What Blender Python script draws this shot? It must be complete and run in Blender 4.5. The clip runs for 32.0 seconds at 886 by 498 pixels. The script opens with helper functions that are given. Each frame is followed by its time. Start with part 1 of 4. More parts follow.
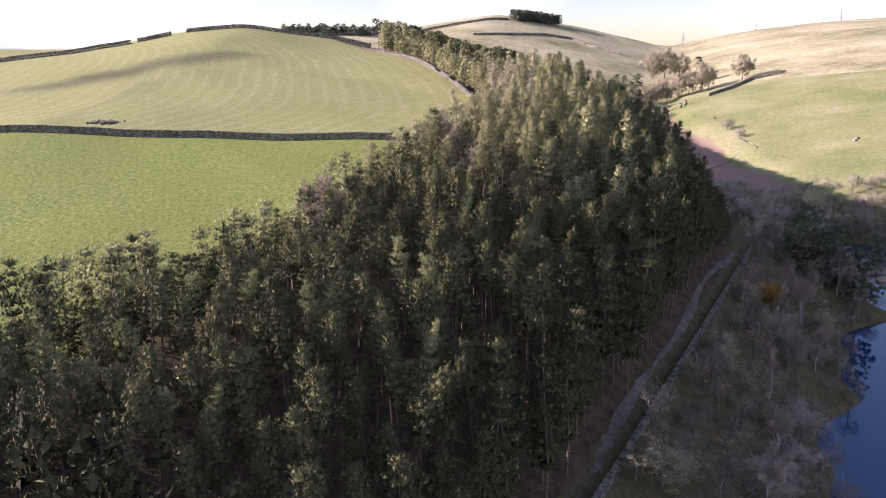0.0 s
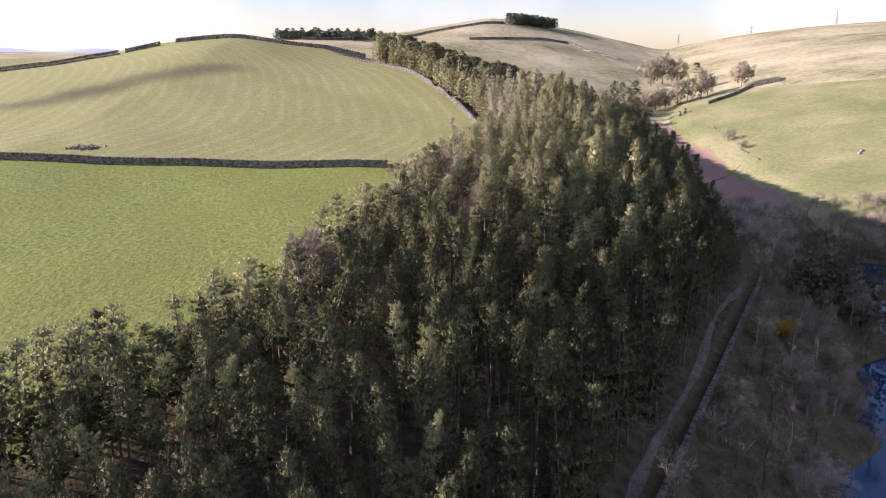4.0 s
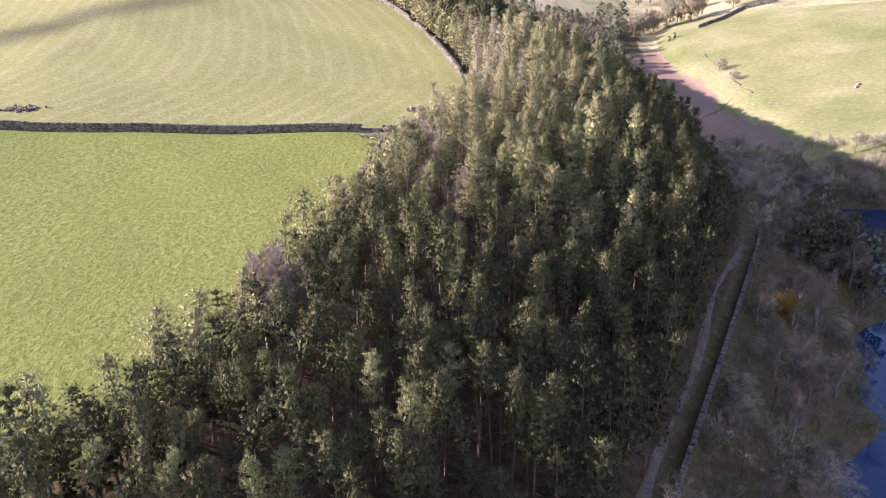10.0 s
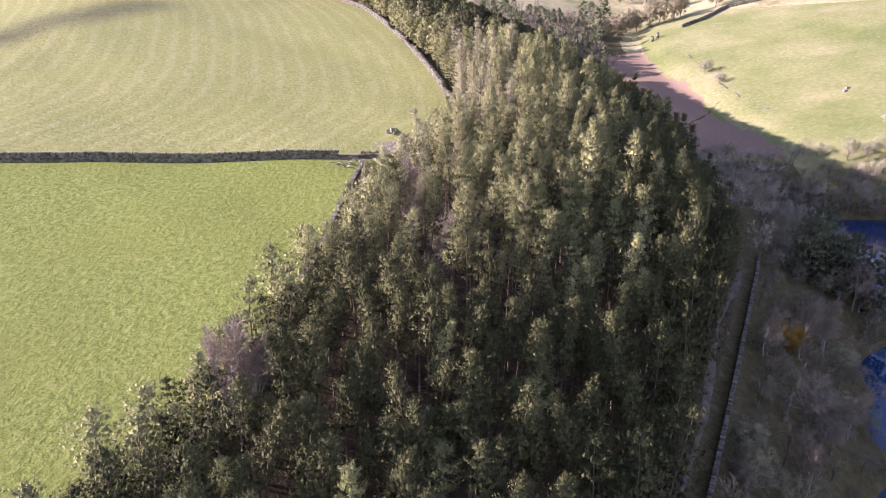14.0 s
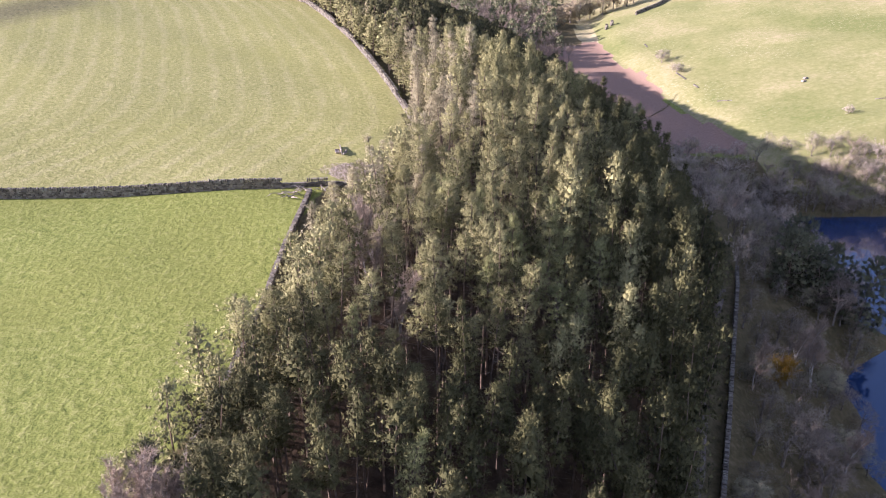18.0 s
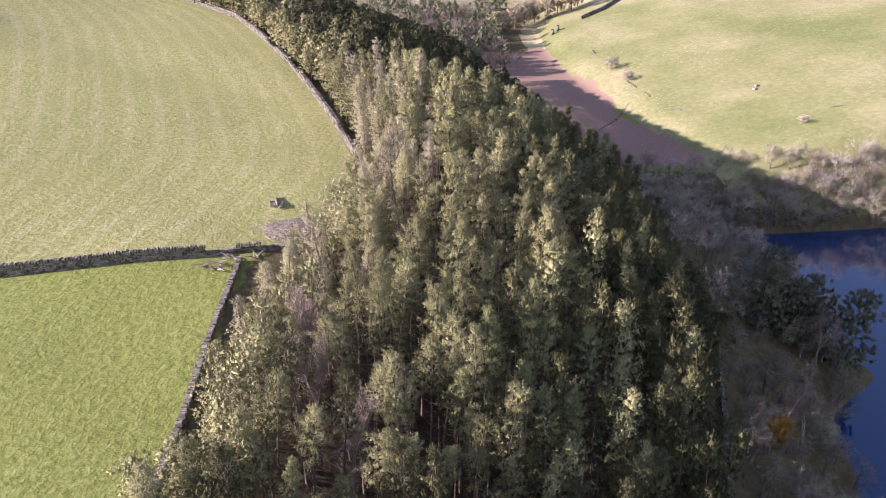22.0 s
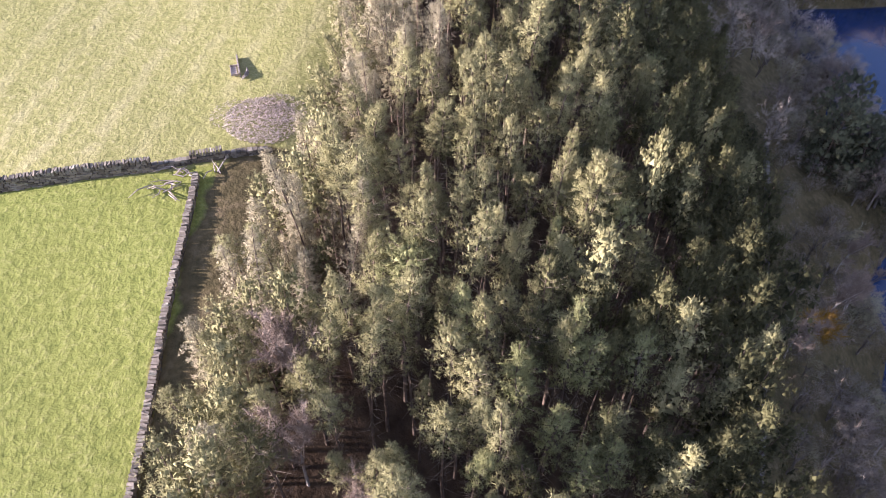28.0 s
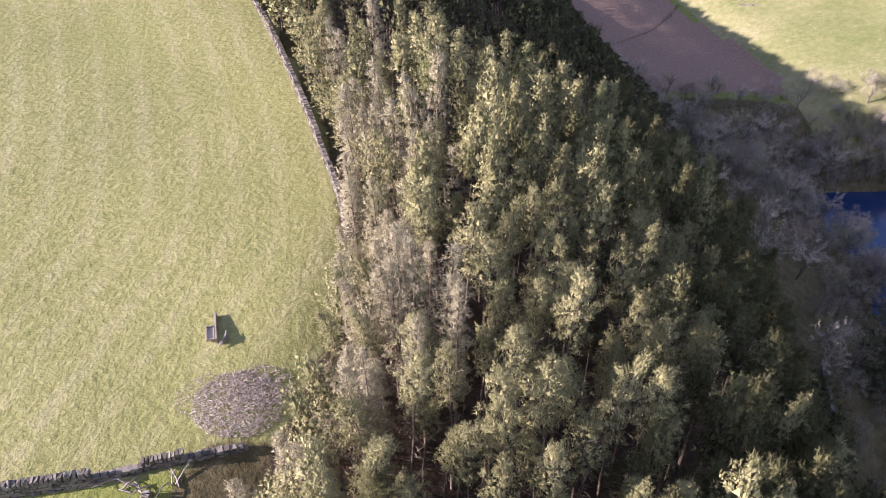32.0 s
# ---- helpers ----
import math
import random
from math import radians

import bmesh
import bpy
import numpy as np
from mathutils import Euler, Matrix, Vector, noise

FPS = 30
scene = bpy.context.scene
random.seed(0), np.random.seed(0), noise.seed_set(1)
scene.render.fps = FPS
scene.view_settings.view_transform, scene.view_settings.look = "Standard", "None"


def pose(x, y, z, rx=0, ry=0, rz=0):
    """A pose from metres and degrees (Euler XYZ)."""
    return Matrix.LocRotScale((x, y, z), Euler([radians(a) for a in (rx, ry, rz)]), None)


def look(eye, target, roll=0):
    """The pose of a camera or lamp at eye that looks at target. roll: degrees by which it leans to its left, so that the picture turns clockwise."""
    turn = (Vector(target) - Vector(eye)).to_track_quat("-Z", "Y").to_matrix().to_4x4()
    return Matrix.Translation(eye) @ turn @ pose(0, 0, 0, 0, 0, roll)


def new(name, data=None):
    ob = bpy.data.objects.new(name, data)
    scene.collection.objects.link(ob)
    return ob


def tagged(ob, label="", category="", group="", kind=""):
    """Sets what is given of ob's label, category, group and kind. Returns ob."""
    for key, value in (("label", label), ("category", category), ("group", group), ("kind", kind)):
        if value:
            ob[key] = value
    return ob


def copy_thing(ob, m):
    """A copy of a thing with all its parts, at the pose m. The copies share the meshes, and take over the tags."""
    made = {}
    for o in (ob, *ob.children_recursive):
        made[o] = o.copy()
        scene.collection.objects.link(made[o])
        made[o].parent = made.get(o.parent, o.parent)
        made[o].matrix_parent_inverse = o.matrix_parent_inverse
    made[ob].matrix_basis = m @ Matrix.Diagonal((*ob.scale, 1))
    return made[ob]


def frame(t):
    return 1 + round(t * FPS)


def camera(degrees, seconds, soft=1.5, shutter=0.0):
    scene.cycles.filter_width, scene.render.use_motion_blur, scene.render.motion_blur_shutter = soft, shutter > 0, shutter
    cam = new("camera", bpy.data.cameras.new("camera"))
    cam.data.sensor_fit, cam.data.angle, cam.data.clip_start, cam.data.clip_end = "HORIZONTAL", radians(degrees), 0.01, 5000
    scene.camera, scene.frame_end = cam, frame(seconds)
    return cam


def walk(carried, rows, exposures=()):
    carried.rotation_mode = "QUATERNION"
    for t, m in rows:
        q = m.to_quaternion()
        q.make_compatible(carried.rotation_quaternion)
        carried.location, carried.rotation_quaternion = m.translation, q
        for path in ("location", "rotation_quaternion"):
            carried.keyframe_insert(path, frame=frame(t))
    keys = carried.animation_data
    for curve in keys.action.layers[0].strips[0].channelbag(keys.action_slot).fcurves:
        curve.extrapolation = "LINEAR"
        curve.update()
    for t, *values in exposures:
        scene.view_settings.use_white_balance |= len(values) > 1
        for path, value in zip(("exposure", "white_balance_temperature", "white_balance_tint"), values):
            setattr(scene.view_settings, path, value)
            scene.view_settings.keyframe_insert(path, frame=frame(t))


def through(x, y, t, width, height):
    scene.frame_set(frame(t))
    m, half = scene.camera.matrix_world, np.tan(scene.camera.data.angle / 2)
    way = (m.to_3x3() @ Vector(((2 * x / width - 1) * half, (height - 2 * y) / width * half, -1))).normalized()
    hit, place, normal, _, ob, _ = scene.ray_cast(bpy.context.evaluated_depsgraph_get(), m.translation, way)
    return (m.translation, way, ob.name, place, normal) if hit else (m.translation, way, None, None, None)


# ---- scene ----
PATH = [
    (0.0, 0.00, -0.00, 70.00, 0.01, -15.57, -0.05),
    (0.5, -0.11, 0.93, 70.11, -0.09, -15.60, -0.00),
    (1.0, -0.23, 1.87, 70.28, -0.10, -15.68, 0.06),
    (1.5, -0.34, 2.81, 70.60, -0.10, -15.73, 0.04),
    (2.0, -0.44, 3.77, 71.12, -0.12, -15.66, 0.03),
    (2.5, -0.51, 4.74, 71.80, -0.14, -15.61, 0.07),
    (3.0, -0.56, 5.69, 72.52, -0.15, -15.60, 0.05),
    (3.5, -0.60, 6.64, 73.23, -0.18, -15.59, 0.04),
    (5.5, -0.50, 10.22, 75.09, -1.61, -15.53, 0.01),
    (6.0, -0.50, 11.19, 75.54, -1.70, -15.83, 0.03),
    (6.5, -0.53, 12.15, 76.01, -1.76, -16.83, 0.01),
    (7.0, -0.57, 13.13, 76.50, -1.83, -17.84, 0.04),
    (7.5, -0.60, 14.11, 76.99, -1.87, -18.60, -0.01),
    (8.0, -0.63, 15.12, 77.50, -1.95, -19.35, 0.00),
    (8.5, -0.65, 16.13, 78.01, -2.03, -20.11, 0.05),
    (9.0, -0.66, 17.15, 78.50, -2.08, -20.88, 0.06),
    (9.5, -0.67, 18.16, 78.99, -2.12, -21.60, 0.05),
    (10.0, -0.67, 19.20, 79.46, -2.15, -22.28, 0.05),
    (10.5, -0.66, 20.27, 79.89, -2.17, -22.76, 0.05),
    (11.0, -0.65, 21.35, 80.26, -2.22, -22.77, 0.05),
    (11.5, -0.65, 22.47, 80.58, -2.28, -22.79, 0.07),
    (12.0, -0.66, 23.63, 80.87, -2.39, -22.77, 0.07),
    (12.5, -0.68, 24.84, 81.15, -2.51, -22.77, 0.08),
    (13.0, -0.71, 26.11, 81.41, -2.88, -22.77, 0.11),
    (13.5, -0.73, 27.43, 81.66, -3.33, -22.74, 0.10),
    (14.0, -0.73, 28.79, 81.91, -3.80, -22.73, 0.03),
    (14.5, -0.73, 30.19, 82.16, -4.25, -22.72, 0.00),
    (16.5, -0.57, 36.40, 83.20, -5.81, -23.46, 0.00),
    (17.0, -0.54, 38.05, 83.44, -6.11, -23.90, -0.00),
    (17.5, -0.50, 39.70, 83.69, -6.58, -24.04, 0.02),
    (18.0, -0.45, 41.36, 83.91, -7.79, -24.02, -0.05),
    (18.5, -0.38, 43.05, 84.09, -9.08, -24.03, -0.11),
    (19.0, -0.30, 44.78, 84.26, -10.15, -24.01, -0.08),
    (19.5, -0.20, 46.53, 84.45, -11.15, -24.02, -0.16),
    (20.0, -0.07, 48.29, 84.65, -12.01, -24.02, -0.12),
    (20.5, 0.07, 50.08, 84.88, -12.31, -23.98, -0.17),
    (21.0, 0.27, 51.89, 85.17, -12.34, -24.00, -0.11),
    (21.5, 0.50, 53.75, 85.54, -12.39, -24.11, -0.24),
    (22.0, 0.80, 55.68, 86.10, -12.44, -24.13, -0.11),
    (22.5, 1.15, 57.68, 86.85, -12.48, -24.11, -0.15),
    (23.0, 1.53, 59.72, 87.68, -12.47, -24.16, -0.24),
    (23.5, 1.92, 61.75, 88.49, -12.53, -24.21, -0.21),
    (24.0, 2.28, 63.75, 89.24, -12.60, -24.84, -0.21),
    (24.5, 2.61, 65.75, 89.97, -12.71, -28.78, -0.12),
    (25.0, 2.94, 67.75, 90.69, -12.76, -32.94, 0.02),
    (25.5, 3.25, 69.72, 91.40, -12.79, -37.05, 0.27),
    (26.0, 3.54, 71.66, 92.08, -12.76, -40.38, 0.14),
    (26.5, 3.83, 73.59, 92.72, -12.76, -43.69, 0.29),
    (28.5, 5.43, 81.22, 94.22, -12.10, -48.04, 0.26),
    (29.0, 5.74, 83.24, 94.37, -11.88, -48.07, 0.10),
    (29.5, 6.04, 85.28, 94.49, -11.70, -48.07, 0.02),
    (30.0, 6.34, 87.34, 94.58, -11.52, -47.12, -0.13),
    (30.5, 6.64, 89.44, 94.65, -11.50, -44.86, -0.19),
    (31.0, 6.95, 91.58, 94.72, -11.56, -42.48, -0.12),
    (31.5, 7.26, 93.77, 94.80, -11.69, -39.86, 0.00),
    (32.0, 7.56, 95.98, 94.90, -11.81, -37.22, 0.15),
]
FOV = 64.40

def rig(x, y, z, yaw, pitch, roll):
    return pose(x, y, z, 90 + pitch, 0, yaw) @ pose(0, 0, 0, 0, 0, roll)


EXPOSURES = [(t, e, 5900, 35) for t, e in ((0.0, 1.25), (6.0, 1.04), (8.0, 1.32), (10.0, 1.55), (14.0, 1.5), (19.0, 1.48), (22.0, 1.36), (24.5, 1.4), (26.0, 1.58), (29.0, 1.76), (32.0, 1.42))]
cam = camera(FOV, 32.0, soft=1.0)
walk(cam, [(t, rig(*row)) for t, *row in PATH], EXPOSURES)

# ---- daylight: low sun from the north-west side of the valley ----
SUN_TURN, SUN_HIGH = -88.0, 22.0
world = bpy.data.worlds.new("sky")
scene.world = world
world.use_nodes = True
wn = world.node_tree.nodes
sky = wn.new("ShaderNodeTexSky")
sky.sky_type, sky.sun_disc, sky.dust_density = "NISHITA", False, 0.4
sky.sun_elevation, sky.sun_rotation = radians(SUN_HIGH), radians(SUN_TURN)
wn["Background"].inputs["Strength"].default_value = 0.078
# broken white cloud over the blue
cloud = wn.new("ShaderNodeTexNoise")
cloud.inputs["Scale"].default_value, cloud.inputs["Detail"].default_value = 2.6, 7.0
cover = wn.new("ShaderNodeMapRange")
for socket, value in zip(("From Min", "From Max", "To Min", "To Max"), (0.47, 0.68, 0.0, 0.55)):
    cover.inputs[socket].default_value = value
veil = wn.new("ShaderNodeMix")
veil.data_type = "RGBA"
veil.inputs[7].default_value = (8.2, 8.1, 8.0, 1)
for a, b in ((cloud.outputs["Fac"], cover.inputs["Value"]), (cover.outputs["Result"], veil.inputs[0]), (sky.outputs[0], veil.inputs[6]),
             (veil.outputs[2], wn["Background"].inputs["Color"])):
    world.node_tree.links.new(a, b)
lamp = bpy.data.lights.new("sun", "SUN")
lamp.energy, lamp.angle, lamp.color = 5.0, radians(0.6), (1.0, 0.90, 0.76)
sun = new("sun", lamp)
sv = Vector((math.sin(radians(SUN_TURN)) * math.cos(radians(SUN_HIGH)),
             math.cos(radians(SUN_TURN)) * math.cos(radians(SUN_HIGH)), math.sin(radians(SUN_HIGH))))
sun.matrix_world = look(sv * 400, (0, 0, 0))

rng = np.random.default_rng(7)


# ---- materials ----
class Nodes:
    """A short way to write node trees."""

    def __init__(self, name):
        self.mat = bpy.data.materials.new(name)
        self.mat.use_nodes = True
        self.t = self.mat.node_tree
        self.bsdf = self.t.nodes["Principled BSDF"]

    def node(self, kind, **values):
        n = self.t.nodes.new(kind)
        for k, v in values.items():
            setattr(n, k, v)
        return n

    def link(self, a, b):
        self.t.links.new(a, b)

    def pos(self):
        return self.node("ShaderNodeNewGeometry").outputs["Position"]

    def noise(self, vec, scale, detail=4.0, rough=0.55):
        n = self.node("ShaderNodeTexNoise")
        n.inputs["Scale"].default_value, n.inputs["Detail"].default_value = scale, detail
        n.inputs["Roughness"].default_value = rough
        self.link(vec, n.inputs["Vector"])
        return n.outputs["Fac"]

    def ramp(self, fac, *stops):
        n = self.node("ShaderNodeValToRGB")
        e = n.color_ramp.elements
        while len(e) < len(stops):
            e.new(0.5)
        for s, (p, c) in zip(e, stops):
            s.position, s.color = p, (*c, 1) if len(c) == 3 else c
        self.link(fac, n.inputs["Fac"])
        return n.outputs["Color"]

    def fit(self, fac, a, b, c=0.0, d=1.0):
        n = self.node("ShaderNodeMapRange")
        for i, v in zip(("From Min", "From Max", "To Min", "To Max"), (a, b, c, d)):
            n.inputs[i].default_value = v
        self.link(fac, n.inputs["Value"])
        return n.outputs["Result"]

    def mix(self, fac, a, b, mode="MIX"):
        n = self.node("ShaderNodeMix", data_type="RGBA", blend_type=mode)
        for v, i in ((fac, 0), (a, 6), (b, 7)):
            if isinstance(v, (int, float)):
                n.inputs[i].default_value = v
            elif isinstance(v, tuple):
                n.inputs[i].default_value = (*v, 1)
            else:
                self.link(v, n.inputs[i])
        return n.outputs[2]

    def math(self, op, a, b=0.0):
        n = self.node("ShaderNodeMath", operation=op)
        for v, i in ((a, 0), (b, 1)):
            if isinstance(v, (int, float)):
                n.inputs[i].default_value = v
            else:
                self.link(v, n.inputs[i])
        return n.outputs[0]

    def attr(self, name):
        return self.node("ShaderNodeAttribute", attribute_name=name).outputs["Fac"]

    def done(self, color, rough=0.9, bump=None, strength=0.3, distance=0.1, gloss=0.2):
        if isinstance(color, tuple):
            self.bsdf.inputs["Base Color"].default_value = (*color, 1)
        else:
            self.link(color, self.bsdf.inputs["Base Color"])
        self.bsdf.inputs["Roughness"].default_value = rough
        self.bsdf.inputs["Specular IOR Level"].default_value = gloss
        if bump is not None:
            b = self.node("ShaderNodeBump")
            b.inputs["Strength"].default_value, b.inputs["Distance"].default_value = strength, distance
            self.link(bump, b.inputs["Height"])
            self.link(b.outputs[0], self.bsdf.inputs["Normal"])
        return self.mat


def leaf_material(name, dark, light, patch=0.22, through=0.2):
    """Needles or leaves: each spray its own tone, and the tone drifting from tree to tree."""
    n = Nodes(name)
    p = n.pos()
    island = n.node("ShaderNodeNewGeometry").outputs["Random Per Island"]
    each = n.node("ShaderNodeObjectInfo").outputs["Random"]
    drift = n.noise(p, patch, 2.0)
    f = n.math("ADD", n.math("MULTIPLY", island, 0.38), n.math("MULTIPLY", n.fit(drift, 0.3, 0.7), 0.42))
    f = n.math("ADD", f, n.math("MULTIPLY", each, 0.28))
    col = n.ramp(f, (0.15, dark), (0.85, light))
    n.done(col, 0.75, gloss=0.2)
    # needles of one tuft scatter the light together: the surface follows the swell of the tuft
    swell = n.node("ShaderNodeVectorTransform", vector_type="VECTOR", convert_from="OBJECT", convert_to="WORLD")
    n.link(n.node("ShaderNodeAttribute", attribute_name="swell").outputs["Vector"], swell.inputs[0])
    flat = n.node("ShaderNodeVectorMath", operation="SCALE")
    n.link(n.node("ShaderNodeNewGeometry").outputs["Normal"], flat.inputs[0])
    flat.inputs["Scale"].default_value = 0.38
    both = n.node("ShaderNodeVectorMath", operation="ADD")
    n.link(swell.outputs[0], both.inputs[0])
    n.link(flat.outputs[0], both.inputs[1])
    unit_ = n.node("ShaderNodeVectorMath", operation="NORMALIZE")
    n.link(both.outputs[0], unit_.inputs[0])
    n.link(unit_.outputs[0], n.bsdf.inputs["Normal"])
    if through:
        tr = n.node("ShaderNodeBsdfTranslucent")
        n.link(col, tr.inputs["Color"])
        n.link(unit_.outputs[0], tr.inputs["Normal"])
        m = n.node("ShaderNodeMixShader")
        m.inputs[0].default_value = through
        n.link(n.bsdf.outputs[0], m.inputs[1])
        n.link(tr.outputs[0], m.inputs[2])
        n.link(m.outputs[0], n.t.nodes["Material Output"].inputs["Surface"])
    return n.mat


def bark_material(name, a, b, scale=3.0):
    n = Nodes(name)
    p = n.pos()
    f = n.noise(p, scale, 5.0)
    each = n.node("ShaderNodeObjectInfo").outputs["Random"]
    f = n.math("ADD", n.math("MULTIPLY", f, 0.8), n.math("MULTIPLY", each, 0.2))
    return n.done(n.ramp(f, (0.35, a), (0.7, b)), 0.92, n.noise(p, 14.0, 4.0), 0.6, 0.03)


def stone_material(name, a, b, lichen):
    n = Nodes(name)
    p = n.pos()
    island = n.node("ShaderNodeNewGeometry").outputs["Random Per Island"]
    f = n.math("ADD", n.math("MULTIPLY", island, 0.6), n.math("MULTIPLY", n.noise(p, 4.0), 0.4))
    col = n.ramp(f, (0.2, a), (0.8, b))
    col = n.mix(n.fit(n.noise(p, 1.7), 0.55, 0.72), col, lichen)
    return n.done(col, 0.93, n.noise(p, 9.0, 5.0), 0.7, 0.05)


# one needle colour twice: dark for the shaded slope, bright for sunlit trees
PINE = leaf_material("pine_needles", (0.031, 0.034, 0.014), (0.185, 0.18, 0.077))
PINE_SUNLIT = leaf_material("sunlit_pine_needles", (0.18, 0.177, 0.073), (0.53, 0.50, 0.245))
PINE_PALE = leaf_material("pale_pine_needles", (0.18, 0.195, 0.08), (0.45, 0.455, 0.20))
PINE_STRAW = leaf_material("thin_straw_needles", (0.42, 0.375, 0.23), (0.68, 0.61, 0.40))
PINE_DARK = leaf_material("dark_fir_needles", (0.05, 0.06, 0.035), (0.19, 0.20, 0.11))
TWIG_GREY = leaf_material("grey_twigs", (0.30, 0.258, 0.21), (0.56, 0.49, 0.405), through=0)
TWIG_BROWN = leaf_material("brown_twigs", (0.20, 0.168, 0.13), (0.40, 0.345, 0.28), through=0)
TWIG_BEIGE = leaf_material("beige_twigs", (0.35, 0.28, 0.175), (0.60, 0.495, 0.32), through=0)
TWIG_RED = leaf_material("reddish_twigs", (0.22, 0.172, 0.135), (0.40, 0.325, 0.262), through=0)
TWIG_OLIVE = leaf_material("olive_twigs", (0.26, 0.235, 0.15), (0.47, 0.435, 0.275), through=0)
LEAF_GOLD = leaf_material("golden_leaves", (0.22, 0.13, 0.02), (0.42, 0.27, 0.05))
BARK = bark_material("pine_bark", (0.08, 0.06, 0.047), (0.22, 0.165, 0.125))
DEAD = bark_material("dead_pine_twigs", (0.12, 0.098, 0.072), (0.30, 0.25, 0.19))
BARK_GREY = bark_material("grey_bark", (0.13, 0.11, 0.09), (0.33, 0.29, 0.25))
BARK_BIRCH = bark_material("birch_bark", (0.35, 0.32, 0.29), (0.65, 0.62, 0.58), 6.0)
STONE = stone_material("gritstone", (0.075, 0.066, 0.055), (0.25, 0.225, 0.185), (0.33, 0.33, 0.27))
# skyline conifers: aerial haze put into the needle colour
HAZED_PINE = leaf_material("hazed_conifer_needles", (0.06, 0.075, 0.05), (0.17, 0.19, 0.125))
DEADWOOD = bark_material("weathered_wood", (0.22, 0.19, 0.165), (0.48, 0.43, 0.38), 5.0)
BRASH = leaf_material("cut_brash", (0.38, 0.32, 0.275), (0.66, 0.575, 0.505), through=0)


# ---- the lie of the land ----
def profile(*knots):
    """A smooth line through pairs of y and value."""
    ys, vs = np.array(knots, float).T
    fine = np.arange(-1500.0, 4500.0, 2.0)
    raw = np.interp(fine, ys, vs)
    k = np.exp(-0.5 * (np.arange(-12, 13) / 4.0) ** 2)
    raw = np.convolve(np.pad(raw, 12, mode="edge"), k / k.sum(), "valid")
    return lambda y: np.interp(y, fine, raw)


# upper edge of the wood, path and foot of the slope, height of that foot
edge_x = profile((-400, -300), (0, -85), (40, -42), (50, -31), (66, -20), (85, -13.5), (103, -9.4), (126, -5), (138, 2),
                 (147, 8.5), (156, 9.2), (170, 7.4), (183, 5.2), (200, 1.6), (219, -3.2), (240, -9.5), (262, -24), (300, -60), (420, -40), (800, 60), (4000, 200))
foot_x = profile((-400, -255), (0, -20.5), (68, 19.5), (122, 52), (150, 66), (200, 80), (250, 83), (360, 84), (420, 97),
                 (550, 150), (800, 235), (4000, 900))
foot_z = profile((-400, 30), (150, 30), (195, 27), (235, 25), (300, 30), (360, 36), (420, 41), (550, 55), (800, 78), (4000, 78))
WATER = 16.0


def smooth(x, a, b):
    t = np.clip((x - a) / (b - a), 0, 1)
    return t * t * (3 - 2 * t)


def plateau(x, y):
    """The pasture on top: a dome that falls away to the west and beyond its crest."""
    yy = np.minimum(y, 285.0)
    z = 54.5 + np.where(yy > 127, 0.115, 0.13) * (yy - 127)
    xx = -np.maximum(x, -150.0) - 6
    z = z + np.where(xx < 70, 0.03 * xx, 2.1 - 0.05 * (xx - 70))
    z = z - 3.0 * smooth(y, 290, 380) + 5.0 * np.exp(-((x + 85) / 38.0) ** 2 - ((y - 285) / 60.0) ** 2)
    return z


def lumps(x, y, size, seed):
    a, b, c = 0.7 + 0.13 * seed, 1.9 + 0.31 * seed, 3.1 + 0.17 * seed
    x, y = x / size, y / size
    return (np.sin(x * 1.3 + a + 1.7 * np.sin(y * 0.7 + b)) + np.sin(y * 1.1 + c + 1.3 * np.sin(x * 0.9 + a))
            + 0.5 * np.sin(x * 2.9 + y * 2.3 + b)) / 2.5


